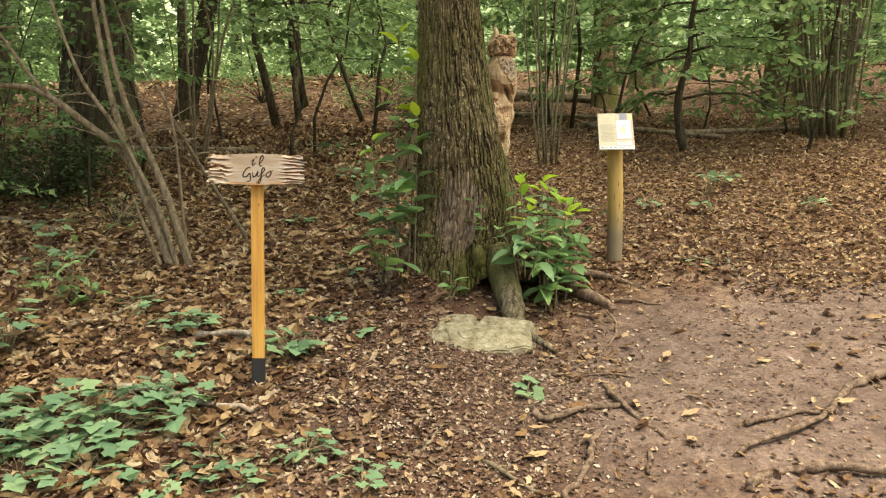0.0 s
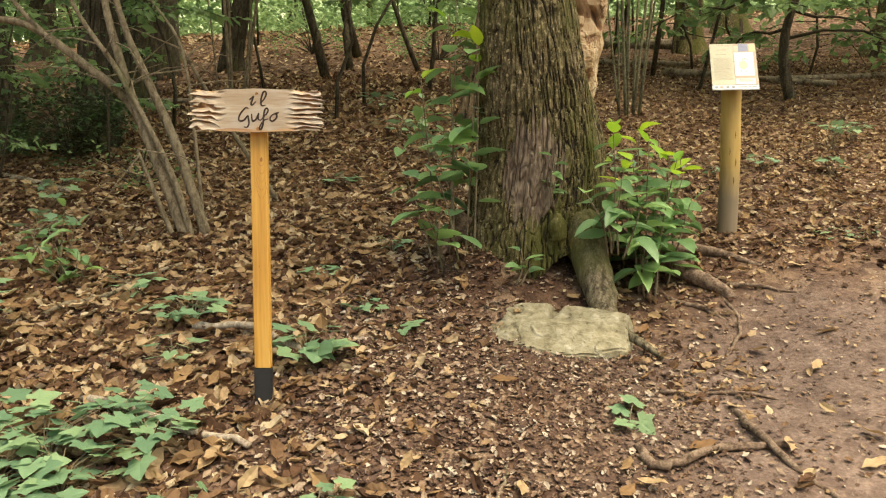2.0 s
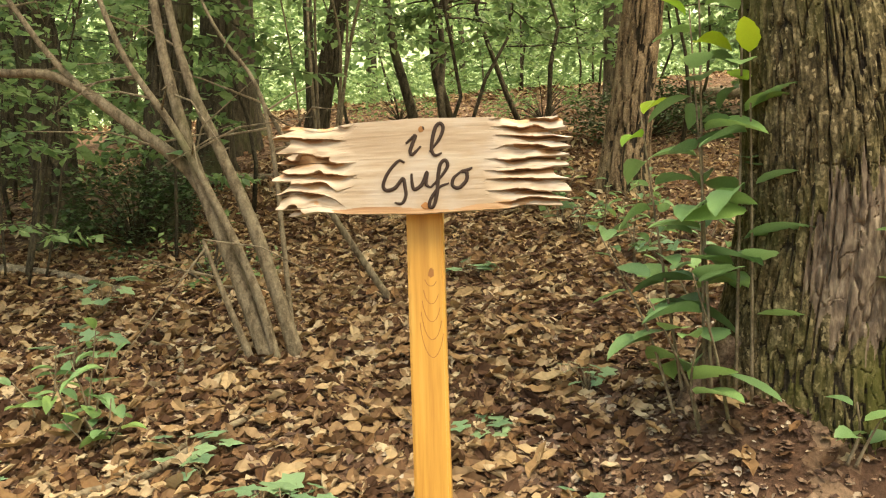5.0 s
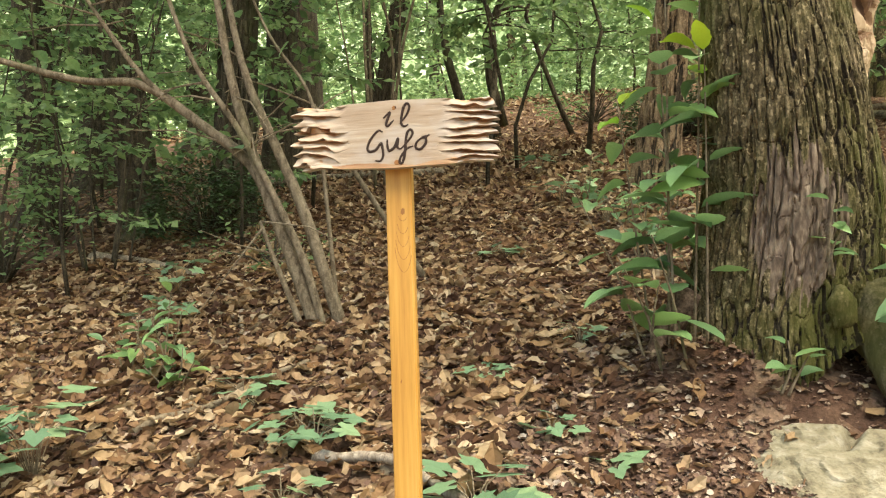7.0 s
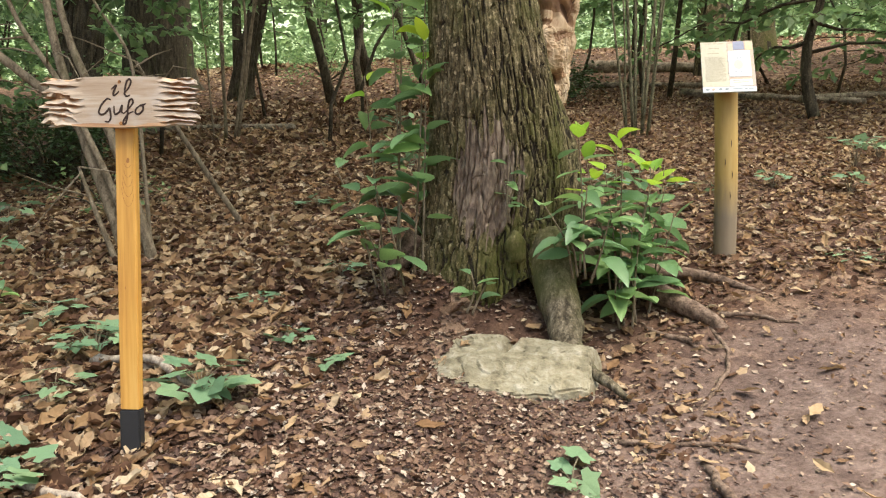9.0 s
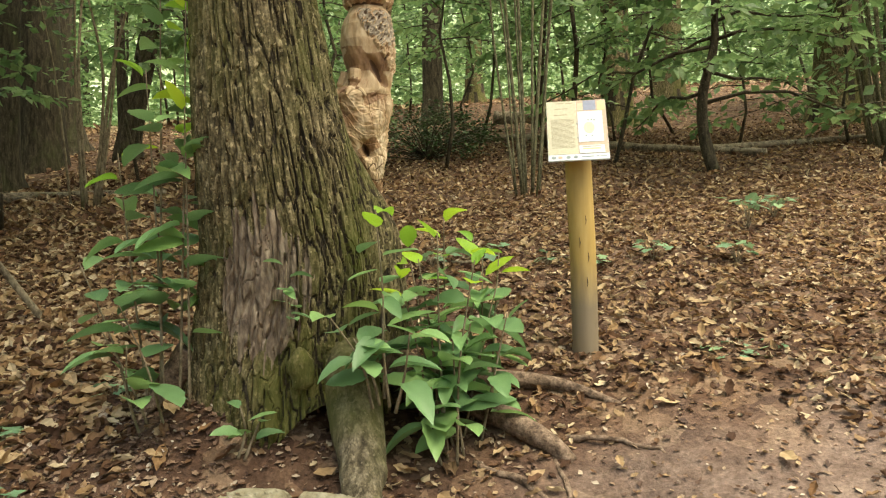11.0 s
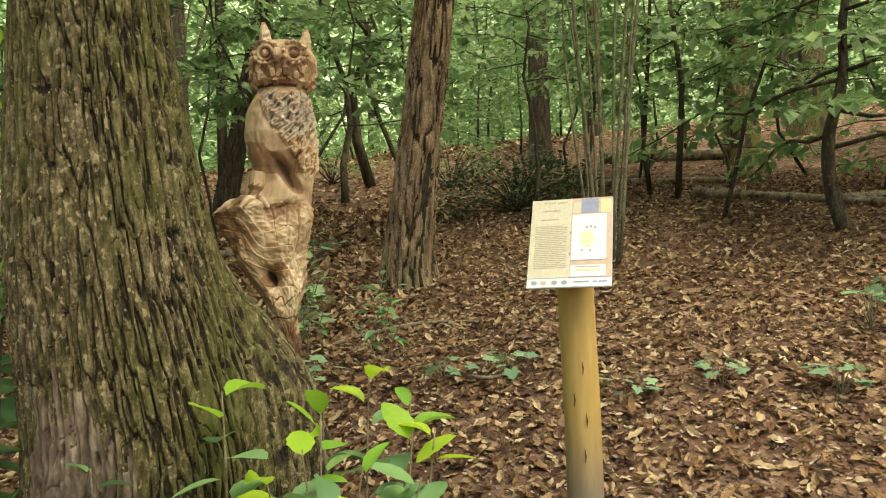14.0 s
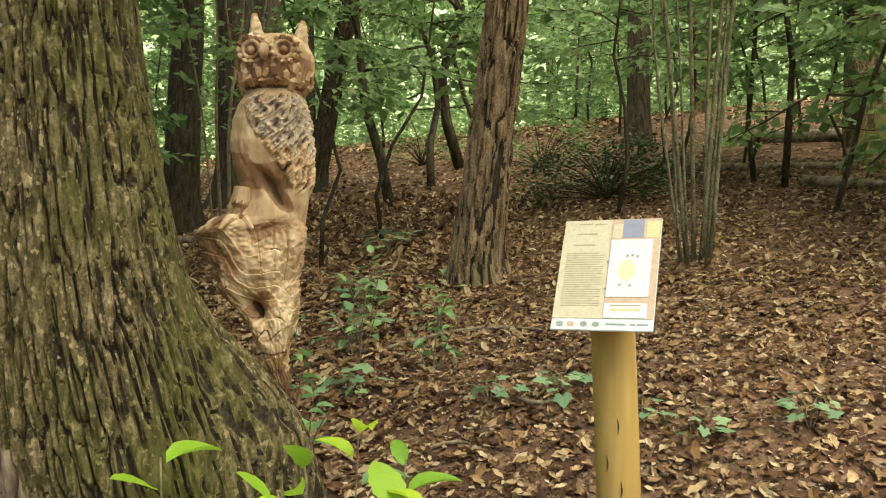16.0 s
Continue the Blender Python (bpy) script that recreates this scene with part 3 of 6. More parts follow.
def crown(parent, seed, z0, z1, radius, trunk_top, mat_wood, mat_leaf=None, r0=0.09, limbs=9, per=85, size=0.2, offset=(0, 0)):
    """Limbs and a leafy crown high on a trunk."""
    rg = np.random.default_rng(seed)
    wood, tips = [], []
    for k in range(limbs):
        az = k * 2.4 + rg.uniform(-0.5, 0.5)
        zb = z0 + (z1 - z0) * rg.uniform(0, 0.6)
        L = radius * rg.uniform(0.6, 1.1)
        rise = rg.uniform(0.2, 0.8)
        fz = np.clip((zb - trunk_top[2]) / max(trunk_top[3] - trunk_top[2], 1e-3), 0, 1)
        bx, by = offset[0] + trunk_top[0] * fz, offset[1] + trunk_top[1] * fz
        pts = [(bx, by, zb)]
        for s in (0.33, 0.66, 1.0):
            pts.append((bx + np.cos(az) * L * s + rg.normal(0, 0.12), by + np.sin(az) * L * s + rg.normal(0, 0.12), zb + L * rise * s + rg.normal(0, 0.1)))
        wood.append(tube(pts, [r0, r0 * 0.7, r0 * 0.4, r0 * 0.12], 6, 0.1, seed + k))
        for s in (0.45, 0.6, 0.75, 0.9, 1.05):
            for q in range(2):
                tips.append((bx + np.cos(az) * L * s + rg.normal(0, 0.35 * L * 0.5), by + np.sin(az) * L * s + rg.normal(0, 0.35 * L * 0.5), zb + L * rise * s + rg.normal(0, 0.45)))
    link_mesh("limb", *join(wood), mat_wood, parent, True)
    link_mesh("crown", *clump_leaves(rg, tips, per, 0.42, size), mat_leaf or M_wood_green, parent)


def big_tree(name, x, y, r, lean, height, mat, label, seed, fine=True, crown_r=2.6, group="", fork=None, per=4):
    z0 = hz(x, y) - 0.12
    e = base(name, x, y, z0, label, "tree", group)
    zs = [0, 0.18, 0.5, 1.3, 3.5, height]
    cx = [0, 0, lean[0] * 0.3, lean[0] * 1.1, lean[0] * 3.2, lean[0] * height * 0.85]
    cy = [0, 0, lean[1] * 0.3, lean[1] * 1.1, lean[1] * 3.2, lean[1] * height * 0.85]
    rad = [r * 1.45, r * 1.25, r * 1.08, r, r * 0.85, r * 0.35]
    rgt = np.random.default_rng(seed)
    lobes = [(rgt.uniform(0, 360), r * rgt.uniform(0.2, 0.6), 0.35, 0.18) for _ in range(5)]
    zl = np.concatenate([np.linspace(0, 3.6, 200), np.linspace(3.7, height, 40)]) if fine else np.linspace(0, height, 40)
    V, F, _, _, fis = bark_trunk(zs, cx, cy, rad, 110 if fine else 24, zl, 22 if fine else 12, r * (0.2 if fine else 0.07), lobes, 2.0, seed)
    link_mesh("trunk", V, F, None, e, not fine, [mat, M_fissure_shade if mat != M_bark_dark else M_bark_dark], fis.astype(int))
    if fork:
        V, F = tube(smooth_path(fork, 5), np.linspace(r * 0.62, r * 0.3, (len(fork) - 1) * 5 + 1), 12, 0.08, seed)
        link_mesh("trunk", V, F, mat, e, True)
    crown(e, seed, height * 0.62, height, crown_r, (cx[-1], cy[-1], 0, height), mat, per=per)
    return e


def sapling_mesh(seed, h, r, spread, branches, low, leaf, twigs=11, per=9, crook=0.25, rise=0.15, line=None):
    """A young understory tree: wandering stem, spreading branches and flat sprays of leaves."""
    rg = np.random.default_rng(seed)
    n = 9
    s = np.linspace(0, 1, n)
    wx, wy = np.cumsum(rg.normal(0, crook * h / n * 0.5, n)), np.cumsum(rg.normal(0, crook * h / n * 0.5, n))
    wx, wy = wx - wx[0], wy - wy[0]
    T = np.stack([wx, wy, s * h], 1)
    if line:
        T = smooth_path(line, 4)
        s = np.linspace(0, 1, len(T))
    rr = r * (1 - 0.85 * s)
    wood = [tube(T, rr, 8, 0.12, seed)]
    pos, yaw = [], []
    for b in range(branches):
        f = low + (1 - low) * (b + rg.random()) / branches
        o = np.array([np.interp(f, s, T[:, k]) for k in range(3)])
        az = b * 2.4 + rg.normal(0, 0.4)
        L = spread * (1.05 - 0.6 * f) * rg.uniform(0.6, 1.15)
        d = np.array([np.cos(az), np.sin(az), 0])
        side = np.array([-d[1], d[0], 0])
        q = np.linspace(0, 1, 6)
        bend = rg.normal(0, 0.15)
        B = o + np.outer(q * L, d) + np.outer(q ** 2 * L * bend, side) + np.outer(L * (rise * q - 0.22 * q ** 2 + rg.normal(0, 0.02, 6)), [0, 0, 1])
        wood.append(tube(B, r * 0.35 * (1 - f * 0.5) * (1 - 0.85 * q) + 0.002, 5, 0, seed))
        for t in range(twigs):
            g = 0.15 + 0.85 * (t + rg.random()) / twigs
            p = np.array([np.interp(g, q, B[:, k]) for k in range(3)])
            sgn = 1 if t % 2 else -1
            td = d * 0.75 + side * sgn * rg.uniform(0.5, 1.0)
            td /= np.linalg.norm(td)
            tl = L * 0.36 * (1.15 - 0.6 * g)
            tip = p + td * tl - np.array([0, 0, tl * 0.18])
            if t % 2 == 0:
                wood.append(tube([p, tip], [0.004, 0.0015], 3))
            for w in range(per):
                k = (w + 0.6) / per
                ls = 1 if w % 2 else -1
                pos.append(p + (tip - p) * k + rg.normal(0, 0.012, 3))
                yaw.append(np.arctan2(td[1], td[0]) + ls * rg.uniform(0.5, 1.1))
    pos, yaw = np.array(pos), np.array(yaw)
    R = rotations(yaw, rg.normal(0.30, 0.38, len(yaw)), rg.normal(0, 0.55, len(yaw)))
    return join(wood), scatter(*folded_leaf(0.34), pos, R, leaf * rg.uniform(0.6, 1.25, len(pos)))


def sapling(name, x, y, seed, label, h=4.5, r=0.035, spread=1.5, branches=16, low=0.2, leaf=0.075, mat=None, group="young trees of the understory", category="young tree", **kw):
    e = base(name, x, y, hz(x, y) - 0.03, label, category, group)
    wood, leaves = sapling_mesh(seed, h, r, spread, branches, low, leaf, **kw)
    link_mesh("trunk", *wood, mat or M_bark_dark, e, True)
    link_mesh("crown", *leaves, M_wood_green, e)
    return e


# ---- the large chestnut with the carved owl beside it ----
def chestnut():
    z0 = 1.12
    e = base("chestnut_tree", 0.08, 4.74, z0, "thick chestnut trunk with furrowed mossy bark and bare flared base", "tree")
    zs = [z0, 1.3, 1.5, 1.75, 2.0, 2.26, 2.9, 4.5, 9.0]
    cx = [0.0, 0.0, 0.01, 0.05, 0.04, 0.015, -0.035, -0.10, -0.2]
    cy = [0.09, 0.085, 0.07, 0.025, -0.04, -0.09, -0.10, -0.10, 0.0]
    rad = [0.335, 0.325, 0.31, 0.288, 0.262, 0.238, 0.188, 0.165, 0.08]
    lobes = [(200, 0.07, 0.35, 0.25), (265, 0.05, 0.3, 0.3), (46, 0.20, 0.46, (1.0, 0.075)), (20, 0.08, 0.5, 0.5), (320, 0.10, 0.35, 0.2), (120, 0.08, 0.5, 0.3)]
    zl = np.concatenate([np.linspace(0, 2.2, 420), np.linspace(2.22, 9.0 - z0, 50)])
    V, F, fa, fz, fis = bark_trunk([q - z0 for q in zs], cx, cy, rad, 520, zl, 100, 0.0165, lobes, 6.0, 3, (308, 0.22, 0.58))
    # low on the front the bark is worn down to greyish wood, in ragged streaks
    fd = np.degrees(np.angle(np.exp(1j * (fa - radians(268)))))
    ragged = 0.55 * vnoise(fa * 14, fz * 5) + 0.45 * vnoise(fa * 40, fz * 9)
    worn = np.exp(-((fd / 38) ** 2 + ((fz - 0.60) / 0.36) ** 2)) > 0.33 + 0.62 * ragged
    link_mesh("trunk", V, F, None, e, False, [M_bark, M_bare, M_fissure_shade], np.where(worn, 1, np.where(fis, 2, 0)))
    # knob over the hollow under the trunk
    bm = bmesh.new()
    bmesh.ops.create_icosphere(bm, subdivisions=3, radius=0.055, matrix=Matrix.Translation((0.14, -0.265, 0.33)) @ Matrix.Diagonal((0.8, 0.6, 1.2, 1)))
    for v in bm.verts:
        v.co += v.normal * (0.02 * noise.noise(v.co * 18) + 0.008 * noise.noise(v.co * 55))
    part("knob", bm, M_bark, e, smooth=True)
    crown(e, 77, 4.6, 8.6, 3.9, (-0.2, 0, 0, 9.0), M_bark, limbs=13, per=64, size=0.19)
    # roots that grip the soil
    for k, (pts, r0, r1) in enumerate([
        ([(0.42, 4.72, 0.22), (0.62, 4.86, 0.10), (0.85, 4.78, 0.045), (1.01, 4.65, 0.015), (1.08, 4.60, -0.02)], 0.075, 0.02),
        ([(0.45, 4.9, 0.12), (0.82, 5.02, 0.05), (1.08, 4.99, 0.025), (1.29, 4.88, -0.01)], 0.05, 0.012),
        ([(-0.2, 4.68, 0.12), (-0.3, 4.66, 0.03), (-0.36, 4.62, -0.03)], 0.06, 0.02),
    ]):
        P = smooth_path([(x - 0.08, y - 4.74, hz(x, y) + h - z0) for x, y, h in pts], 6)
        link_mesh("root", *tube(P, np.linspace(r0, r1, len(P)), 16, 0.16, 30 + k), M_root, e, True)
    # the thick front root: a mossy buttress that narrows to a bare tip beside the stone
    P = smooth_path([(x - 0.08, y - 4.74, z - z0) for x, y, z in ((0.33, 4.66, 1.47), (0.385, 4.52, 1.31), (0.415, 4.42, 1.17), (0.43, 4.34, 1.08), (0.48, 4.26, 1.035), (0.555, 4.16, 0.985), (0.63, 4.07, 0.935))], 8)
    R = np.interp(np.linspace(0, 1, len(P)), [0, 0.2, 0.4, 0.55, 0.7, 0.85, 1], [0.11, 0.084, 0.070, 0.046, 0.026, 0.019, 0.008])
    V, F = tube(P, R, 40, 0.0, 33)
    for n_, v in enumerate(V):
        V[n_] = v + 0.012 * np.array(noise.noise_vector(Vector(v) * 9)) + 0.006 * np.array(noise.noise_vector(Vector(v * [40, 40, 9])))
    link_mesh("root", V, F, M_root_moss, e, True)
    return e


chestnut()


# ---- the carved owl ----
def owl():
    """One carved mesh: pointed foot, perch block, body with folded wing, head with ear tufts."""
    zt = lambda px: (650 - px) * 0.001448  # height of a level above the tip
    k = 0.001448
    lev = [700, 650, 610, 560, 530, 505, 480, 455, 430, 405, 395, 380, 350, 320, 290, 250, 210, 185, 165, 157, 148, 120, 95, 75, 62, 56]
    lft = [472, 453, 445, 425, 405, 385, 372, 362, 352, 346, 352, 396, 412, 418, 408, 402, 406, 416, 428, 430, 418, 417, 419, 428, 444, 470]
    rgt = [500, 497, 503, 510, 513, 518, 522, 525, 528, 530, 531, 532, 536, 540, 541, 541, 536, 530, 526, 528, 538, 546, 545, 536, 520, 492]
    dep = [0.03, 0.06, 0.10, 0.13, 0.14, 0.15, 0.16, 0.16, 0.165, 0.165, 0.165, 0.16, 0.165, 0.17, 0.185, 0.19, 0.18, 0.165, 0.14, 0.13, 0.165, 0.175, 0.17, 0.145, 0.10, 0.03]
    zz = np.array([zt(q) for q in lev])
    nz, ns = 440, 290
    z = np.linspace(zz[0], zz[-1], nz)
    L, Rr, D = [np.interp(z, zz, q) for q in ((np.array(lft) - 480) * k, (np.array(rgt) - 480) * k, dep)]
    a = np.arange(ns) / ns * 2 * np.pi
    A, Z = np.meshgrid(a, z)
    C, W = ((L + Rr) / 2)[:, None], ((Rr - L) / 2)[:, None]
    Dd = D[:, None] / 2
    d = np.zeros_like(A)
    body = np.clip((Z - zt(345)) / 0.03, 0, 1) * np.clip((zt(165) - Z) / 0.02, 0, 1)
    head = np.clip((Z - zt(152)) / 0.015, 0, 1)
    low = np.clip((zt(385) - Z) / 0.02, 0, 1)
    # the folded wing: raised, with rows of cut feathers; its front edge runs down and back
    fa = np.angle(np.exp(1j * (A - radians(292))))
    edge = radians(-52) + (zt(200) - Z) * radians(330)
    wing = body * np.clip((fa - edge) / 0.10, 0, 1) * np.clip((radians(120) - fa) / 0.2, 0, 1)
    # gouged feathers: short slanting strokes on the shoulder, long ones down the flank
    pu, pv = A * 0.075 / k, 650 - Z / k
    strokes = 1 - np.abs(2 * vnoise(pu * 0.15 + pv * 0.09 + 40 + 1.2 * vnoise(pu * 0.05, pv * 0.05), pv * 0.034 - pu * 0.045 + 60) - 1)
    fine = 1 - np.abs(2 * vnoise(pu * 0.26 + pv * 0.15 + 90, pv * 0.08 - pu * 0.09 + 20) - 1)
    gouge = 0.65 * strokes + 0.35 * fine
    d += wing * (0.005 + 0.020 * (gouge - 0.62) + 0.004 * (vnoise(A * 22, Z * 120) - 0.5))
    d += body * (1 - wing) * 0.004 * (vnoise(A * 4, Z * 30) - 0.5)
    # head: ruff of feathers, hollow round each eye
    hz_ = (Z - zt(105))
    ruff = np.abs(((A * 6.4) % 1) - 0.5) * 2
    d += head * 0.006 * (1 - ruff) * np.clip(1.3 - np.abs(hz_) / 0.05, 0, 1)
    face = radians(270)
    for off in (-0.40, 0.44):
        ex = np.angle(np.exp(1j * (A - (face + off)))) * 0.09
        r2 = np.sqrt(ex ** 2 + (Z - zt(96)) ** 2)
        d -= head * 0.020 * np.exp(-(r2 / 0.024) ** 2)
        d += head * 0.006 * np.exp(-((r2 - 0.034) / 0.007) ** 2) * (1 + 0.5 * np.sin(np.arctan2(Z - zt(96), ex) * 13))
    # perch block and foot: broad chisel cuts, a hollow
    tri_a = np.abs((A * 1.6 + Z * 7 + 0.8 * vnoise(A * 1.2, Z * 5)) % 2 - 1)
    tri_b = np.abs((Z * 11 - A * 0.7 + 0.9 * vnoise(A * 1.1 + 4, Z * 4 + 2)) % 2 - 1)
    ledge = (Z * 15 + 2.6 * vnoise(A * 1.7 + 2, Z * 7) + 0.35 * A) % 1
    d += low * (0.010 * (tri_a - 0.5) + 0.014 * (tri_b - 0.5) + 0.006 * (ledge - 0.5) + 0.006 * (vnoise(A * 5, Z * 60) - 0.5) + 0.004 * (vnoise(A * 14, Z * 150) - 0.5))
    # recess under the belly, above the block
    ra = np.angle(np.exp(1j * (A - radians(250))))
    d -= 0.016 * np.exp(-(ra / 0.5) ** 2) * np.exp(-((Z - zt(345)) / 0.035) ** 2)
    # dark slot between wing edge and leg, running down and back
    front = (np.sin(A) < 0)
    PX = (C + W * np.cos(A)) / k + 480
    lv = 650 - Z / k
    slot = front * np.exp(-((PX - 466 - (lv - 303) * 0.62) / 13) ** 2) * np.exp(-((lv - 334) / 36) ** 4)
    gap = front * np.exp(-((PX - 424) / 9) ** 2) * np.exp(-((lv - 354) / 13) ** 2)
    d -= 0.024 * slot + 0.03 * gap
    # long cuts down the tail and back
    tail = np.clip((zt(300) - Z) / 0.03, 0, 1) * np.clip((Z - zt(500)) / 0.05, 0, 1) * np.exp(-(np.angle(np.exp(1j * (A - radians(325)))) / 0.7) ** 2)
    d -= tail * 0.010 * np.clip(1 - np.abs(vnoise(A * 6, Z * 7) - 0.5) / 0.09, 0, 1)
    hx = np.angle(np.exp(1j * (A - radians(258)))) * 0.08
    d -= 0.055 * np.exp(-((hx / 0.022) ** 2 + ((Z - zt(540)) / 0.026) ** 2))
    d += 0.003 * (vnoise(A * 9, Z * 55 + 9) - 0.5)
    cs, sn = np.cos(A), np.sin(A)
    V = np.stack([C + (W + d) * np.sign(cs) * np.abs(cs) ** 0.9, (Dd + d) * np.sign(sn) * np.abs(sn) ** 0.9, Z], -1).reshape(-1, 3)
    i, q = np.meshgrid(np.arange(nz - 1), np.arange(ns), indexing="ij")
    n1 = (q + 1) % ns
    F0 = np.stack([i * ns + q, i * ns + n1, (i + 1) * ns + n1], -1).reshape(-1, 3)
    F1 = np.stack([i * ns + q, (i + 1) * ns + n1, (i + 1) * ns + q], -1).reshape(-1, 3)
    items = [(V, np.vstack([F0, F1]))]
    # recesses whose shade is painted: hollow, ledge cuts, slot, gap, neck, wing gouges
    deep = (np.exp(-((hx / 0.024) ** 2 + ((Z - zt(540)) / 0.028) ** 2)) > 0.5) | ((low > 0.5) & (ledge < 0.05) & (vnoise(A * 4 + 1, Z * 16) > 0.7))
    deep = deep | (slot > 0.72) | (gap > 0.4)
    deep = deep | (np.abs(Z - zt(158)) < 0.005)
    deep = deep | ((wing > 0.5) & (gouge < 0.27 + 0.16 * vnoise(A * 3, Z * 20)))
    # scratched lines on the foot, and its dark tip
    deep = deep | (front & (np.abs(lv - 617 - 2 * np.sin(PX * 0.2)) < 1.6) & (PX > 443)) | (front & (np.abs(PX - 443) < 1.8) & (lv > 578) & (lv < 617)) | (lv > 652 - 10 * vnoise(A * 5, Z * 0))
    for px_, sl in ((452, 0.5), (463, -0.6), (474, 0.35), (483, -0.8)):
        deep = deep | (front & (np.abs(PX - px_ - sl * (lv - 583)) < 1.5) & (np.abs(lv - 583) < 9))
    dark = np.tile(deep[:-1].ravel(), 2)
    X = lambda px: (px - 480) * k
    # ear tufts
    for bx, tx, ty, by in ((447, 443, 18, 72), (522, 529, 32, 78)):
        pts = smooth_path([(X(bx), 0.0, zt(by)), (X((bx + tx) / 2 + 2), -0.006, zt((by + ty) / 2)), (X(tx), 0.0, zt(ty))], 6)
        items.append(tube(pts, np.linspace(0.025, 0.007, len(pts)), 12, 0.3, int(bx)))
    # eyes: a ring and a ball
    for px, yy in ((450, -0.080), (505, -0.079)):
        ring = [(X(px) + 0.021 * np.cos(t), yy + 0.004 * np.cos(t) * (1 if px > 480 else -1), zt(96) + 0.021 * np.sin(t)) for t in np.linspace(0, 2 * np.pi, 22)]
        items.append(tube(ring, 0.0052, 8))
        ball = [(X(px), yy + q, zt(96)) for q in (-0.006, 0.0, 0.012, 0.02)]
        items.append(tube(ball, [0.004, 0.010, 0.012, 0.010], 12))
        for t in np.linspace(0, 2 * np.pi, 13)[:-1]:
            c0 = np.array([X(px), yy, zt(96)])
            dr = np.array([np.cos(t), 0.25 * abs(np.cos(t)), np.sin(t)])
            items.append(tube([c0 + dr * 0.023, c0 + dr * 0.031 + [0, -0.004, 0], c0 + dr * 0.043 + [0, 0.006, 0]], [0.003, 0.0085, 0.003], 6, 0.35, int(t * 9)))
    # rounded beak between the eye discs
    items.append(tube(smooth_path([(X(476), -0.074, zt(84)), (X(475), -0.092, zt(92)), (X(474), -0.098, zt(104)), (X(474), -0.084, zt(118))], 5), np.interp(np.linspace(0, 1, 16), [0, 0.35, 0.7, 1], [0.006, 0.012, 0.0125, 0.004]), 14, 0.1))
    # feathers cut in rows as a ruff round the face and chin
    ro = np.random.default_rng(17)

    def skin(a_, z_, out):
        l_, r_, d_ = [np.interp(z_, zz, q) for q in ((np.array(lft) - 480) * k, (np.array(rgt) - 480) * k, dep)]
        c_, s_ = np.cos(a_), np.sin(a_)
        return np.array([(l_ + r_) / 2 + ((r_ - l_) / 2 + out) * np.sign(c_) * abs(c_) ** 0.9, (d_ / 2 + out) * np.sign(s_) * abs(s_) ** 0.9, z_])

    def feather(a_, z_, length, wide, slant_, out):
        P = [skin(a_, z_, out - 0.003), skin(a_ + slant_ * 0.5, z_ - length * 0.5, out + 0.003), skin(a_ + slant_, z_ - length, out + 0.0045), skin(a_ + slant_ * 1.05, z_ - length * 1.08, out - 0.002)]
        return tube(P, [wide * 0.5, wide, wide * 0.75, wide * 0.15], 6, 0.25, int(abs(a_) * 1000) % 997)

    for rw, (zc, step, ln) in enumerate(((116, 0.40, 0.026), (128, 0.36, 0.026), (140, 0.40, 0.022))):
        for a_ in np.arange(0, 6.2, step):
            items.append(feather(a_ + 0.12 * rw + ro.normal(0, 0.04), zt(zc) + ro.normal(0, 0.003), ln * ro.uniform(0.7, 1.3), ro.uniform(0.008, 0.014), ro.normal(0, 0.10), -0.004))
    # legs and toes on the block
    items.append(tube(smooth_path([(X(432), -0.045, zt(330)), (X(428), -0.05, zt(360)), (X(420), -0.055, zt(388))], 4), [0.026] * 5 + [0.02] * 4, 10, 0.1))
    items.append(tube(smooth_path([(X(418), 0.02, zt(330)), (X(405), 0.02, zt(365)), (X(392), 0.015, zt(390))], 4), [0.024] * 5 + [0.018] * 4, 10, 0.1))
    for x0, y0, x1, y1 in ((425, -0.06, 372, -0.075), (424, -0.06, 398, -0.095), (424, -0.055, 452, -0.085), (398, 0.01, 350, -0.01), (398, 0.01, 354, 0.03)):
        items.append(tube(smooth_path([(X(x0), y0, zt(384)), (X((x0 + x1) / 2), (y0 + y1) / 2, zt(384)), (X(x1), y1, zt(402))], 5), np.interp(np.linspace(0, 1, 11), [0, 0.7, 1], [0.012, 0.010, 0.004]), 8, 0.15))
    V, F = join(items)
    index = np.zeros(len(F), int)
    grey = (wing > 0.5) & (lv < 262 + 60 * (vnoise(A * 4 + 3, Z * 14) - 0.5)) & (gouge < 0.8)
    brown = (body > 0.5) & (wing < 0.5) & (lv > 268 + 50 * (vnoise(A * 3 + 5, Z * 12) - 0.5)) & (vnoise(A * 2.2, Z * 26) > 0.35)
    end_grain = (low > 0.5) & (PX < 384 + 22 * vnoise(A * 3, Z * 18)) & (lv > 408)
    # stained wood, plus shade painted between wing feathers, round the slot and under the ruff
    stain = ((wing > 0.6) & (gouge < 0.56)) | brown | end_grain | (slot > 0.2) | ((low > 0.5) & (tri_b < 0.3) & (vnoise(A * 1.6 + 7, Z * 9 + 4) > 0.42)) | ((head > 0.5) & (lv > 108))
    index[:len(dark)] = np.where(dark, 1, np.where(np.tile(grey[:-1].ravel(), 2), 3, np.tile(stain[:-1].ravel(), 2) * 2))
    late = np.arange(len(dark), len(F)) // 60
    index[len(dark):] = np.where((late * 7919) % 100 < 26, 2, 0)
    ob = link_mesh("owl_sculpture", V, F, None, None, False, [M_owl, M_owl_shade_cuts, M_owl_stain_shade, M_owl_grey], index)
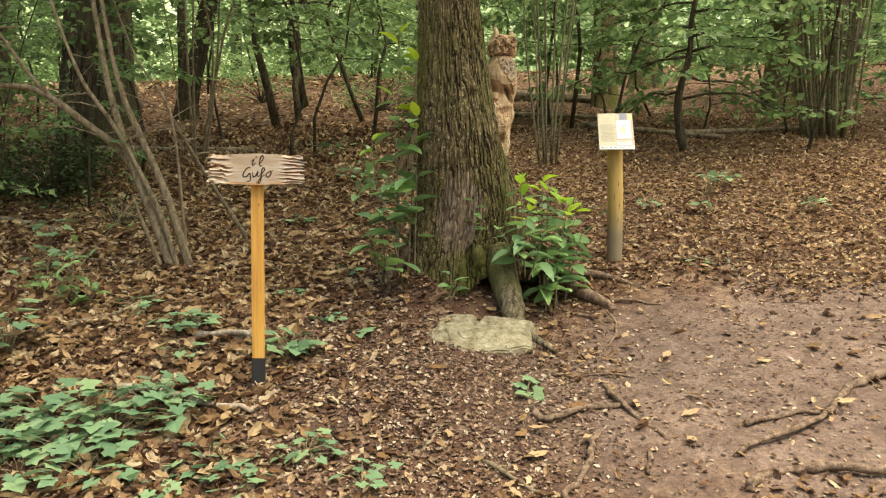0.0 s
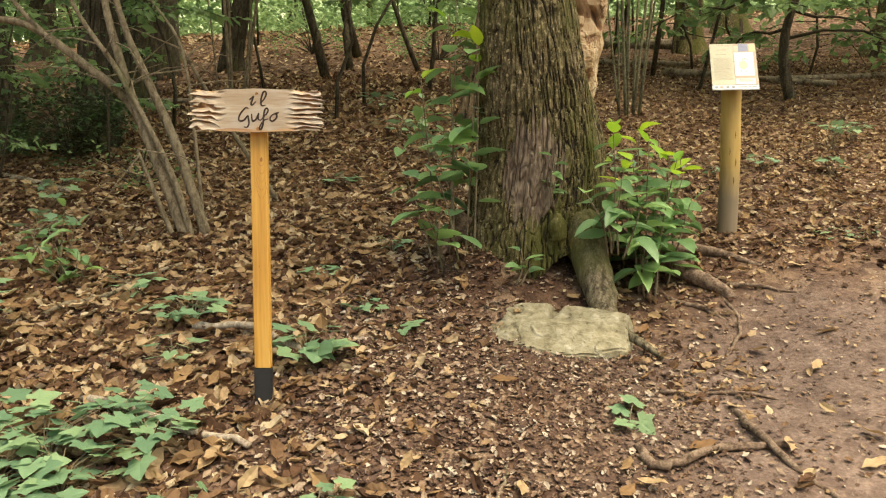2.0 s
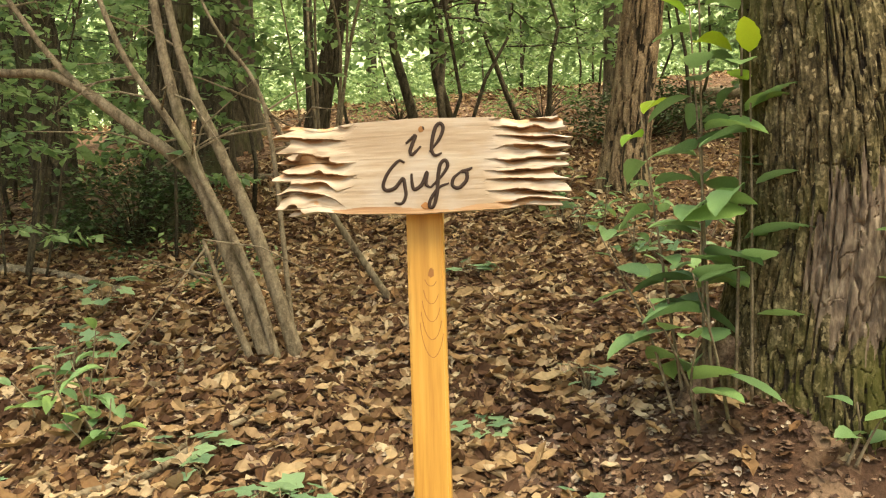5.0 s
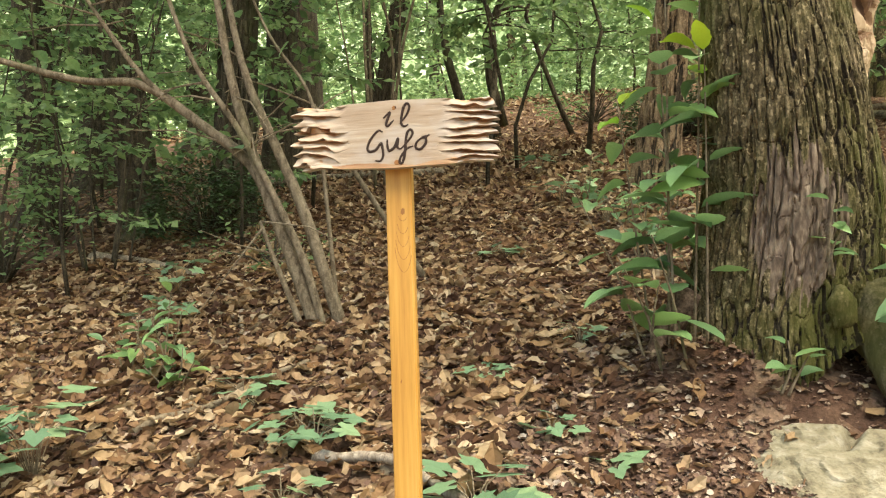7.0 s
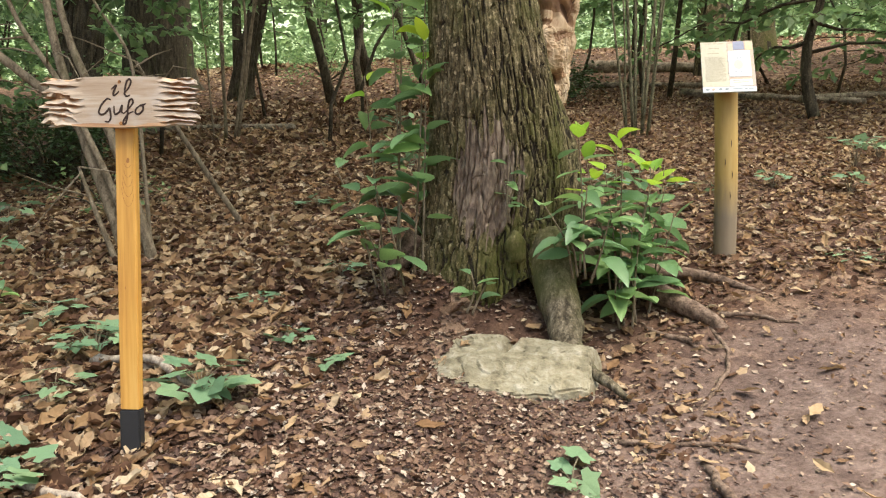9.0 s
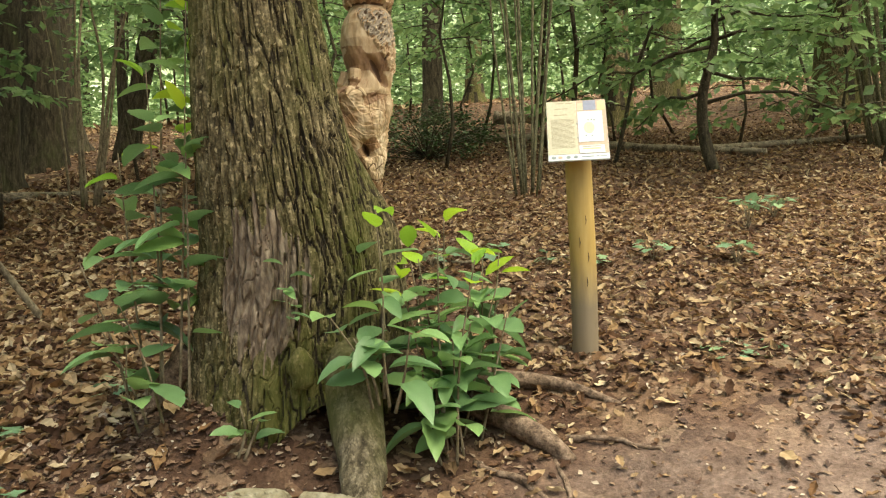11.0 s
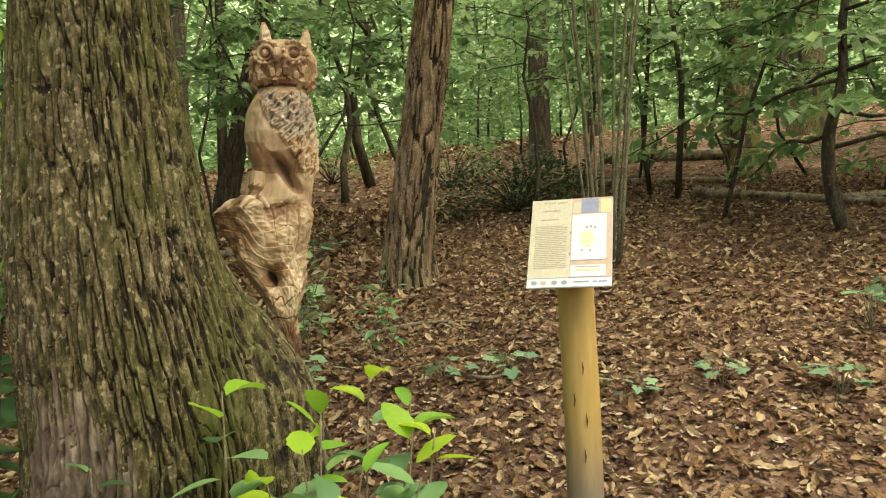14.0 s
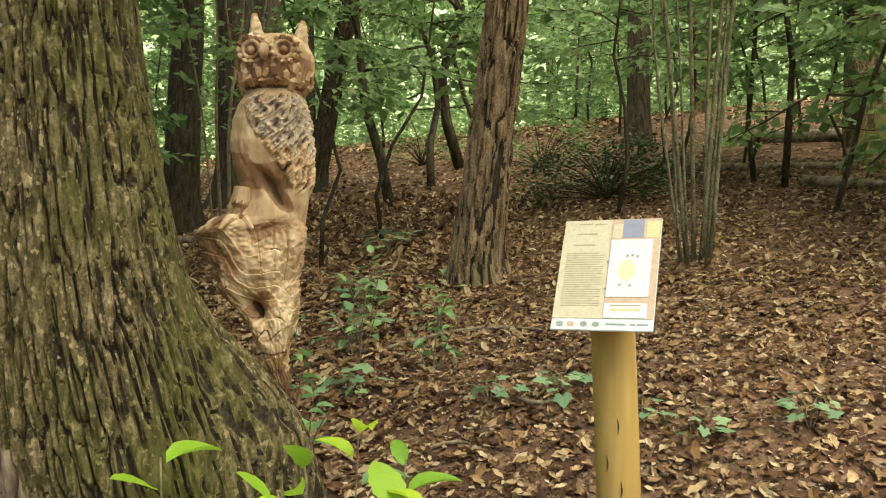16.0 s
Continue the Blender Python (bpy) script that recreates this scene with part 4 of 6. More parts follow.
    ob.matrix_basis = Matrix.Translation((0.405, 5.02, 2.052)) @ Matrix.Rotation(radians(20.4), 4, "Z")
    tagged(ob, "carved wooden horned owl standing on a rough perch stump", "sculpture")


owl()

# ---- the wooden name sign ----
def box(bm, x0, x1, y0, y1, z0, z1):
    r = bmesh.ops.create_cube(bm, size=1, matrix=Matrix.Translation(((x0 + x1) / 2, (y0 + y1) / 2, (z0 + z1) / 2)) @ Matrix.Diagonal((x1 - x0, y1 - y0, z1 - z0, 1)))
    return r["verts"]


def name_sign():
    gx, gy = -0.885, 3.47
    g0 = hz(gx, gy) - 0.02
    e = base("name_sign", gx, gy, g0, "pale carved plank with frayed ends on a yellow pine post", "sign")
    e.rotation_euler = (0, 0, radians(4))
    top = 1.90 - g0
    bm = bmesh.new()
    box(bm, -0.029, 0.029, -0.012, 0.020, 0.135, top)
    bmesh.ops.bevel(bm, geom=bm.edges[:], offset=0.004, segments=2, affect="EDGES")
    bmesh.ops.subdivide_edges(bm, edges=[q for q in bm.edges if q.calc_length() > 0.3], cuts=8)
    for v in bm.verts:
        v.co.x += 0.0012 * noise.noise(v.co * 9)
    part("post", bm, M_pine, e)
    bm = bmesh.new()
    box(bm, -0.0305, 0.0305, -0.0135, 0.0215, -0.05, 0.137)
    bmesh.ops.bevel(bm, geom=bm.edges[:], offset=0.004, segments=2, affect="EDGES")
    part("base_sleeve", bm, M_black, e, "black painted foot of the post")
    # plank: a slab whose ends are torn into long splinters
    zc, hh, hl = 1.914 - g0, 0.073, 0.166
    nx, nzp = 260, 110
    xs, zs = np.linspace(-1, 1, nx), np.linspace(-hh, hh, nzp)
    Ug, Zg = np.meshgrid(xs, zs, indexing="ij")
    side = np.where(Ug < 0, 1.0, 0.0)
    # ledges split along the grain: wavy and coarse at one end, straighter at the other
    warp = lambda x_, z_, sd: (1.0 + 0.5 * sd) * vnoise(x_ * (19 + 6 * sd) + 43, z_ * 22 + 20 + 9 * sd) + 0.5 * vnoise(x_ * 45 + 10, z_ * 80 + 3)
    saw = lambda x_, z_, sd: (z_ / (0.017 + 0.006 * sd) + warp(x_, z_, sd) + 30) % 1
    tip = 0.237 - 0.030 * saw(0.235 * np.sign(Ug), Zg, side) - 0.022 * vnoise(Zg * 90 + 7 * side, Zg * 0 + 3)
    Xg = Ug * tip
    endw = np.clip((np.abs(Xg) - 0.125 + 0.03 * vnoise(Zg * 45 + 11 * side, Zg * 0 + 9)) / 0.045, 0, 1)
    led = saw(Xg, Zg, side)
    rough = vnoise(Zg * 420 + 10, Xg * 26 + 20)
    ztop = hh * (1 - 0.05 * np.abs(np.sin(Xg * 11)) - 0.10 * endw * vnoise(Xg * 25 + 30, Xg * 0))
    Zs = Zg * ztop / hh
    yf = -0.016 + 0.0003 * (rough - 0.5) + endw * (0.015 * led ** 1.4 * (0.25 + 1.1 * vnoise(Xg * 35 + 70, Zg * 55 + 30)) - 0.003 + 0.007 * vnoise(Zg * 160, Xg * 60 + 9) * led)
    Vf = np.stack([Xg, yf, Zs], -1).reshape(-1, 3)
    Vb = np.stack([Xg, 0.014 - endw * 0.003 * rough, Zs], -1).reshape(-1, 3)
    i, k = np.meshgrid(np.arange(nx - 1), np.arange(nzp - 1), indexing="ij")
    a = (i * nzp + k).ravel()
    n = nx * nzp
    Ff = np.stack([a, a + nzp, a + nzp + 1, a + 1], 1)
    ring = np.concatenate([np.arange(0, nx) * nzp, (nx - 1) * nzp + np.arange(1, nzp), np.arange(nx - 2, -1, -1) * nzp + nzp - 1, np.arange(nzp - 2, 0, -1)])
    r2 = np.roll(ring, -1)
    Fs = np.stack([ring, ring + n, r2 + n, r2], 1)
    raw = (endw * led * (0.4 + 0.9 * vnoise(Xg * 35 + 70, Zg * 55 + 30)) + 0.35 * (vnoise(Xg * 30, Zg * 60 + 5) - 0.5) > 0.5)[:-1, :-1].ravel()
    low = ((Zg < -hh + 0.014 * vnoise(Xg * 22, Xg * 0 + 2)) & ~(endw > 0.5))[:-1, :-1].ravel()
    index = np.concatenate([(raw | low).astype(int), np.zeros(len(Ff) + len(Fs), int)])
    plank = link_mesh("plank", np.vstack([Vf, Vb]), np.vstack([Ff, Ff[:, ::-1] + n, Fs]), None, e, False, [M_sign, M_split], index)
    plank.location = (0, -0.030, zc)
    tagged(plank, "pale pine plank with a smooth middle and ragged ends")
    # knots and dark branch marks in plank and post
    for x, z, y, rx, rz in ((0.003, zc + 0.056, -0.0462, 0.006, 0.0045), (0.006, zc - 0.061, -0.0462, 0.009, 0.005), (0.008, top - 0.150, -0.0118, 0.007, 0.010), (-0.002, top - 0.045, -0.0118, 0.003, 0.010), (0.010, top - 0.27, -0.0118, 0.003, 0.007), (-0.006, top - 0.52, -0.0118, 0.004, 0.008)):
        V, F = tube([(x - 0.002, y + 0.0015, z - rz), (x, y, z - rz * 0.4), (x + 0.001, y, z + rz * 0.4), (x, y + 0.0015, z + rz)], [rx * 0.2, rx * 0.8, rx * 0.7, rx * 0.15], 10, 0.3, int(z * 1000))
        V[:, 1] = (V[:, 1] - y) * 0.08 + y
        link_mesh("knot", V, F, M_knot, e)
    # growth lines bowed round the large knot of the post
    for q in range(5):
        pts = [(0.008 + (0.010 + 0.003 * q) * np.sin(t) * (1 - 0.02 * q), -0.0119, top - 0.155 - 0.012 * q - (0.016 + 0.016 * q) * np.cos(t)) for t in np.linspace(-1.25, 1.0, 16)]
        link_mesh("grain_line", *tube(pts, 0.0006, 5), M_knot, e)
    # burnt letters
    letters = {
        "letter_i": [(628, 162), (668, 130), (655, 165), (645, 195), (655, 207), (690, 175)],
        "letter_l": [(725, 200), (765, 150), (783, 105), (770, 85), (750, 105), (735, 165), (735, 200), (750, 215), (775, 205)],
        "letter_g": [(622, 240), (595, 232), (550, 280), (530, 330), (545, 350), (580, 340), (612, 305), (620, 340), (622, 375), (605, 405), (575, 402)],
        "letter_u": [(648, 285), (650, 330), (660, 350), (690, 330), (712, 282), (707, 330), (725, 345)],
        "letter_f": [(725, 345), (770, 300), (797, 260), (788, 236), (768, 250), (757, 300), (750, 370), (735, 420), (718, 422), (725, 390), (760, 345), (800, 330)],
        "letter_o": [(850, 285), (820, 310), (815, 340), (840, 350), (872, 320), (872, 288), (852, 285), (880, 278), (897, 270)],
        "letter_dot": [(699, 102), (705, 100)],
    }
    s = 0.0003735
    for nm, st in letters.items():
        P = smooth_path([((x - 683) * s, 0, (255 - y) * s) for x, y in st], 7)
        w = np.interp(np.linspace(0, 1, len(P)), [0, 0.15, 0.5, 0.85, 1], [0.0016, 0.0026, 0.0030, 0.0026, 0.0014])
        V, F = tube(P, w, 8)
        V[:, 1] *= 0.5
        o = link_mesh(nm, V, F, M_burnt, e)
        o.location = (0, -0.0468, zc)
    tagged(e, "pale plank sign lettered il Gufo on a yellow pine post")


name_sign()


# ---- the reading board on its round post ----
def info_board():
    gx, gy = 1.22, 5.25
    g0 = hz(gx, gy)
    e = base("information_board", gx, gy, g0, "tilted printed panel on a round wooden post", "sign")
    zs = np.linspace(-0.05, 2.20 - g0, 26)
    P = np.stack([0.004 * np.sin(zs * 5), 0.004 * np.cos(zs * 4), zs], 1)
    link_mesh("post", *tube(P, np.full(26, 0.0535), 32, 0.015, 3), M_postwood, e, True)
    for k, (x, z) in enumerate(((0.012, 0.55), (0.018, 0.40), (0.01, 0.30), (-0.015, 0.46))):
        V, F = tube([(x, -0.0545, z - 0.02), (x + 0.002, -0.0550, z), (x, -0.0545, z + 0.022)], [0.0006, 0.0022, 0.0006], 5)
        link_mesh("crack", V, F, M_burnt, e)
    W, Hh = 0.24, 0.303
    M = Matrix.Translation((1.212 - gx, 5.194 - gy, 2.295 - g0)) @ Matrix.Rotation(radians(-5), 4, "Z") @ Matrix.Rotation(radians(60.6), 4, "X")

    def sheet(name, u0, u1, v0, v1, z0, z1, mat, parent, label="", soft=0.0):
        bm = bmesh.new()
        box(bm, (u0 - 0.5) * W, (u1 - 0.5) * W, (0.5 - v1) * Hh, (0.5 - v0) * Hh, z0, z1)
        if soft:
            bmesh.ops.bevel(bm, geom=bm.edges[:], offset=soft, segments=2, affect="EDGES")
        return part(name, bm, mat, parent, label)

    plate = sheet("panel", 0, 1, 0, 1, -0.008, -0.0005, M_white, e, "white rectangular plate", 0.0015)
    plate.matrix_basis = M
    sheet("text_print", 0.004, 0.498, 0.004, 0.90, -0.0005, 0.0006, M_cream, plate, "cream printed text panel")
    sheet("photo_print", 0.502, 0.996, 0.004, 0.90, -0.0005, 0.0006, M_orange, plate, "brown and orange printed background")
    sheet("photo", 0.62, 0.83, 0.012, 0.18, 0.0006, 0.0012, M_blue, plate, "blue-grey photograph")
    sheet("photo", 0.52, 0.615, 0.05, 0.18, 0.0006, 0.0012, M_cream, plate)
    sheet("photo", 0.86, 0.985, 0.03, 0.185, 0.0006, 0.0012, M_yellow, plate, "yellow flower photograph")
    sheet("paper_sheet", 0.515, 0.93, 0.20, 0.715, 0.0006, 0.0022, M_white, plate, "white paper sheet clipped on")
    sheet("caption_sheet", 0.515, 0.93, 0.77, 0.895, 0.0006, 0.0018, M_white, plate)
    sheet("caption_line", 0.57, 0.87, 0.815, 0.835, 0.0018, 0.0024, M_yellow, plate)
    sheet("caption_line", 0.57, 0.87, 0.785, 0.795, 0.0018, 0.0024, M_ink, plate)
    for k in range(24):
        v = 0.315 + k * 0.0205
        sheet("text_line", 0.065, 0.455 - 0.05 * ((k * 7) % 5 == 0), v, v + 0.0075, 0.0006, 0.0011, M_ink, plate)
    for u0, u1, v in ((0.15, 0.3, 0.035), (0.32, 0.45, 0.04), (0.14, 0.36, 0.13), (0.12, 0.35, 0.235)):
        sheet("text_line", u0, u1, v, v + 0.012, 0.0006, 0.0011, M_ink, plate)
    for u in (0.09, 0.20, 0.33, 0.45):
        bm = bmesh.new()
        bmesh.ops.create_cone(bm, cap_ends=True, segments=16, radius1=0.008, radius2=0.008, depth=0.001, matrix=Matrix.Translation(((u - 0.5) * W, (0.5 - 0.948) * Hh, 0.0002)) @ Matrix.Diagonal((1.1, 0.8, 1, 1)))
        part("emblem", bm, M_grey if u != 0.20 else M_orange, plate)
    for u0, u1 in ((0.55, 0.74), (0.78, 0.83), (0.85, 0.95)):
        sheet("footer_line", u0, u1, 0.94, 0.952, -0.0005, 0.0006, M_grey, plate)
    bm = bmesh.new()
    bmesh.ops.create_cone(bm, cap_ends=True, segments=20, radius1=0.026, radius2=0.026, depth=0.0006, matrix=Matrix.Translation(((0.70 - 0.5) * W, (0.5 - 0.48) * Hh, 0.0026)) @ Matrix.Diagonal((0.8, 1.1, 1, 1)))
    part("drawing", bm, M_pale, plate, "pale yellow drawing")
    for u, v in ((0.68, 0.34), (0.73, 0.335), (0.78, 0.345), (0.63, 0.60), (0.73, 0.605)):
        sheet("drawing_mark", u, u + 0.025, v, v + 0.022, 0.0022, 0.0027, M_grey, plate)
    for v in (0.40, 0.64):
        bm = bmesh.new()
        bmesh.ops.create_uvsphere(bm, u_segments=10, v_segments=6, radius=0.004, matrix=Matrix.Translation(((0.505 - 0.5) * W, (0.5 - v) * Hh, 0.002)) @ Matrix.Diagonal((1, 1, 0.5, 1)))
        part("screw", bm, M_steel, plate)


info_board()


# ---- stone, roots and sticks ----
def stone():
    x, y = 0.192, 4.23
    bm = bmesh.new()
    bmesh.ops.create_cube(bm, size=1, matrix=Matrix.Diagonal((0.63, 0.36, 0.13, 1)))
    # cleaved edges and corners: where each cut passes, and which way it faces
    for co, no in (((-0.27, -0.06, 0), (-1, -0.45, 0.1)), ((-0.24, 0.12, 0), (-0.75, 1, 0.2)), ((0.0, 0.165, 0), (0.12, 1, 0.2)), ((0.29, 0.0, 0), (1, -0.12, 0.25)), ((0.2, -0.165, 0), (0.35, -1, 0.3)), ((-0.1, -0.15, 0), (-0.25, -1, 0.45)), ((-0.2, 0, 0.045), (-0.35, -0.1, 1)), ((0.18, 0, 0.058), (0.12, -0.25, 1)), ((-0.02, -0.06, 0.05), (-0.05, -0.4, 1)), ((0.22, 0.13, 0.05), (0.35, 0.5, 1))):
        bmesh.ops.bisect_plane(bm, geom=bm.verts[:] + bm.edges[:] + bm.faces[:], plane_co=co, plane_no=no, clear_outer=True)
        bmesh.ops.holes_fill(bm, edges=[q for q in bm.edges if q.is_boundary])
    bmesh.ops.bevel(bm, geom=bm.edges[:], offset=0.008, segments=2, affect="EDGES", clamp_overlap=True)
    bmesh.ops.triangulate(bm, faces=bm.faces[:])
    for _ in range(5):
        bmesh.ops.subdivide_edges(bm, edges=[q for q in bm.edges if q.calc_length() > 0.014], cuts=1)
        bmesh.ops.triangulate(bm, faces=bm.faces[:])
    for v in bm.verts:
        p = v.co.copy()
        v.co.x *= 1.13
        v.co += 0.007 * noise.noise_vector(p * 9) + 0.0035 * noise.noise_vector(p * 26) + 0.0018 * noise.noise_vector(p * 70)
        if p.z > 0:
            # notch at the back edge, and shallow flaked steps
            v.co.z -= 0.045 * math.exp(-((p.x + 0.0 - 0.5 * (p.y - 0.1)) / 0.02) ** 2) * max(0, min(1, (p.y - 0.03) / 0.06))
            v.co.z += 0.006 * math.floor(2.5 * noise.noise(Vector((p.x * 6, p.y * 9, 2))))
    e = part("flat_stone", bm, M_stone, None)
    e.matrix_basis = pose(x, y, hz(x, y) + 0.0, 20, -1, -2)
    tagged(e, "flat pale lichened stone at the foot of the tree", "stone")


stone()


def root(name, pts, r0, r1, label, mat, group, rough=0.22, seed=0, lift=0.35):
    P = [(x, y, hz(x, y) + r0 * lift + 0.05 * float(vnoise(np.array(x * 1.1 + 50), np.array(y * 1.1 + 50)) - 0.5)) for x, y in pts]
    P = smooth_path(P, 7)
    rg3 = np.random.default_rng(seed)
    P[1:-1, :2] += rg3.normal(0, 0.006, (len(P) - 2, 2))
    P[:, 2] += r0 * 0.5 * np.sin(np.linspace(0, 9, len(P)) + seed)
    R = np.interp(np.linspace(0, 1, len(P)), [0, 0.5, 1], [r0, (r0 + r1) / 2, r1]) * (1 + 0.25 * (rg3.random(len(P)) - 0.5))
    P[0, 2] -= r0
    P[-1, 2] -= r1 * 2
    ob = link_mesh(name, *tube(P, R, 10, rough, seed), mat, None, True)
    tagged(ob, label, name.split("_")[-1], group)


for k, (pts, r0, r1) in enumerate([
    ([(0.56, 3.78), (0.81, 3.78), (1.0, 3.73)], 0.011, 0.006),
    ([(0.40, 3.35), (0.47, 3.23), (0.69, 3.35), (0.95, 3.39)], 0.017, 0.012),
    ([(0.80, 3.68), (0.84, 3.33), (0.95, 3.03)], 0.016, 0.010),
    ([(0.67, 3.15), (0.57, 2.86), (0.44, 2.64)], 0.016, 0.012),
    ([(2.35, 3.5), (2.10, 3.45), (1.88, 3.36), (1.63, 3.11), (1.17, 2.88)], 0.027, 0.010),
    ([(1.31, 3.12), (1.51, 3.18), (1.68, 3.17)], 0.014, 0.010),
    ([(1.14, 2.65), (1.26, 2.76), (1.46, 2.77), (1.69, 2.72), (1.95, 2.66)], 0.021, 0.016),
    ([(0.76, 4.61), (0.88, 4.52), (0.99, 4.41)], 0.014, 0.008),
    ([(1.01, 4.67), (1.04, 4.38), (0.93, 4.15), (0.86, 4.03)], 0.011, 0.005),
    ([(1.05, 4.71), (1.24, 4.66), (1.37, 4.57)], 0.012, 0.006),
    ([(0.84, 2.95), (0.80, 2.80)], 0.012, 0.008),
]):
    root("tree_root", pts, r0, r1, "exposed brown tree root crossing the trodden path", M_root, "roots in the path", 0.3, 40 + k, 0.75)
for k, (pts, r0, r1) in enumerate([
    ([(-1.38, 4.11), (-1.09, 3.99), (-0.81, 3.80)], 0.020, 0.013),
    ([(-1.62, 3.60), (-1.22, 3.34), (-0.85, 3.19)], 0.019, 0.011),
    ([(0.15, 2.93), (0.29, 2.76), (0.39, 2.64)], 0.010, 0.007),
    ([(-0.10, 2.99), (-0.05, 3.1), (-0.03, 3.22)], 0.008, 0.005),
    ([(-2.2, 4.35), (-1.95, 4.62), (-1.75, 5.0)], 0.018, 0.01),
    ([(-2.9, 5.9), (-2.45, 5.6), (-2.25, 5.2)], 0.014, 0.008),
    ([(0.5, 6.6), (0.75, 6.35), (0.9, 6.5)], 0.012, 0.006),
    ([(0.2, 5.9), (0.5, 6.1), (0.62, 6.0)], 0.01, 0.006),
    ([(-0.5, 7.2), (0.2, 7.5), (0.6, 7.3)], 0.015, 0.008),
]):
    root("fallen_stick", pts, r0, r1, "pale dead stick lying on the leaf litter" if k < 2 else "thin brown dead stick in the leaf litter", M_stick if k < 2 else M_stem, "sticks on the ground", 0.15, 60 + k, 1.8 if k < 2 else 0.9)


# ---- hazel clump beside the sign ----
def hazel():
    e = base("hazel_clump", -1.92, 5.5, hz(-1.92, 5.5) - 0.03, "clump of leaning bare grey hazel stems", "shrub")
    z0 = e.location.z
    stems = [
        ([(-1.83, 5.51, 1.30), (-2.01, 5.51, 1.87), (-2.17, 5.51, 2.25), (-2.31, 5.5, 2.59), (-2.41, 5.51, 3.0), (-2.6, 5.5, 4.2)], 0.034, 0.012),
        ([(-1.94, 5.47, 1.28), (-2.08, 5.47, 1.67), (-2.24, 5.47, 2.1), (-2.38, 5.47, 2.57), (-2.47, 5.5, 3.0), (-2.7, 5.55, 4.3)], 0.038, 0.014),
        ([(-1.96, 5.55, 1.28), (-2.18, 5.54, 1.87), (-2.32, 5.53, 2.16), (-2.55, 5.50, 2.36), (-2.9, 5.46, 2.61), (-3.27, 5.41, 2.66), (-3.9, 5.3, 2.85)], 0.036, 0.016),
        ([(-2.55, 5.50, 2.36), (-2.78, 5.47, 2.54), (-2.96, 5.44, 2.74), (-3.2, 5.4, 3.1)], 0.022, 0.010),
        ([(-1.87, 5.56, 1.28), (-1.92, 5.58, 1.87), (-1.97, 5.6, 2.31), (-2.04, 5.6, 2.57), (-2.25, 5.58, 2.9), (-2.5, 5.55, 3.6)], 0.013, 0.006),
        ([(-2.0, 5.44, 1.28), (-2.13, 5.42, 1.62), (-2.22, 5.42, 1.86)], 0.018, 0.008),
        ([(-1.90, 5.46, 1.28), (-2.03, 5.44, 1.73), (-2.32, 5.43, 2.31), (-2.58, 5.42, 2.71), (-2.8, 5.42, 3.3)], 0.022, 0.010),
        ([(-1.57, 6.24, 1.50), (-1.72, 6.15, 1.76), (-1.95, 5.98, 2.20), (-2.10, 5.85, 2.52)], 0.021, 0.010),
    ]
    rg4 = np.random.default_rng(3)
    for pts, r0, r1 in stems:
        P = smooth_path([(x + 1.92, y - 5.5, z - z0) for x, y, z in pts], 7)
        link_mesh("stem", *tube(P, np.linspace(r0, r1, len(P)), 10, 0.12, int(r0 * 1e4)), M_stem, e, True)
        for q in range(5):
            o = P[rg4.integers(len(P) // 3, len(P))]
            d = rg4.normal(0, 1, 3) * [1, 1, 0.4]
            d /= np.linalg.norm(d)
            L = rg4.uniform(0.25, 0.6)
            link_mesh("twig", *tube([o, o + d * L * 0.5 + [0, 0, 0.04], o + d * L + rg4.normal(0, 0.06, 3)], [0.006, 0.004, 0.0015], 5), M_stem, e)
    LF = [link_mesh("leaf", *(lambda t: (t[0] * 0.10, t[1]))(serrated_leaf(0.32, 0.15)), M_green, e)]
    for q, (x, y, z) in enumerate([(-0.35, 0, 0.95), (-0.4, -0.06, 0.93), (-0.3, 0.05, 0.97), (-0.9, -0.1, 1.36), (-0.95, 0.0, 1.35), (-1.0, -0.1, 1.38), (-1.15, -0.1, 1.42), (-0.6, 0, 1.9), (-0.55, 0.1, 2.0), (-0.45, 0, 1.65), (-0.2, 0.1, 1.5), (-1.5, -0.2, 1.5), (-1.4, -0.1, 1.47), (-1.7, -0.15, 1.6), (-1.6, -0.25, 1.55)]):
        m = pose(x, y, z, rg4.normal(0, 15), rg4.normal(5, 15), rg4.uniform(0, 360))
        if q == 0:
            LF[0].matrix_basis = m
        else:
            child("leaf", LF[0].data, e, m)


hazel()


# ---- leafy shoots round the chestnut ----
LEAF_SHAPES = [serrated_leaf(0.25, 0.28, 9), serrated_leaf(0.29, 0.12, 9, 0.06), serrated_leaf(0.22, 0.4, 9, 0.14)]
LEAF_DATA = []
for k, (V, F) in enumerate(LEAF_SHAPES):
    tmp = link_mesh("leaf", V, F, M_green, smooth=True)
    LEAF_DATA.append(tmp.data)
    bpy.data.objects.remove(tmp)
TIP_DATA = []
for k, (V, F) in enumerate(LEAF_SHAPES):
    tmp = link_mesh("leaf", V, F, M_tip, smooth=True)
    TIP_DATA.append(tmp.data)
    bpy.data.objects.remove(tmp)


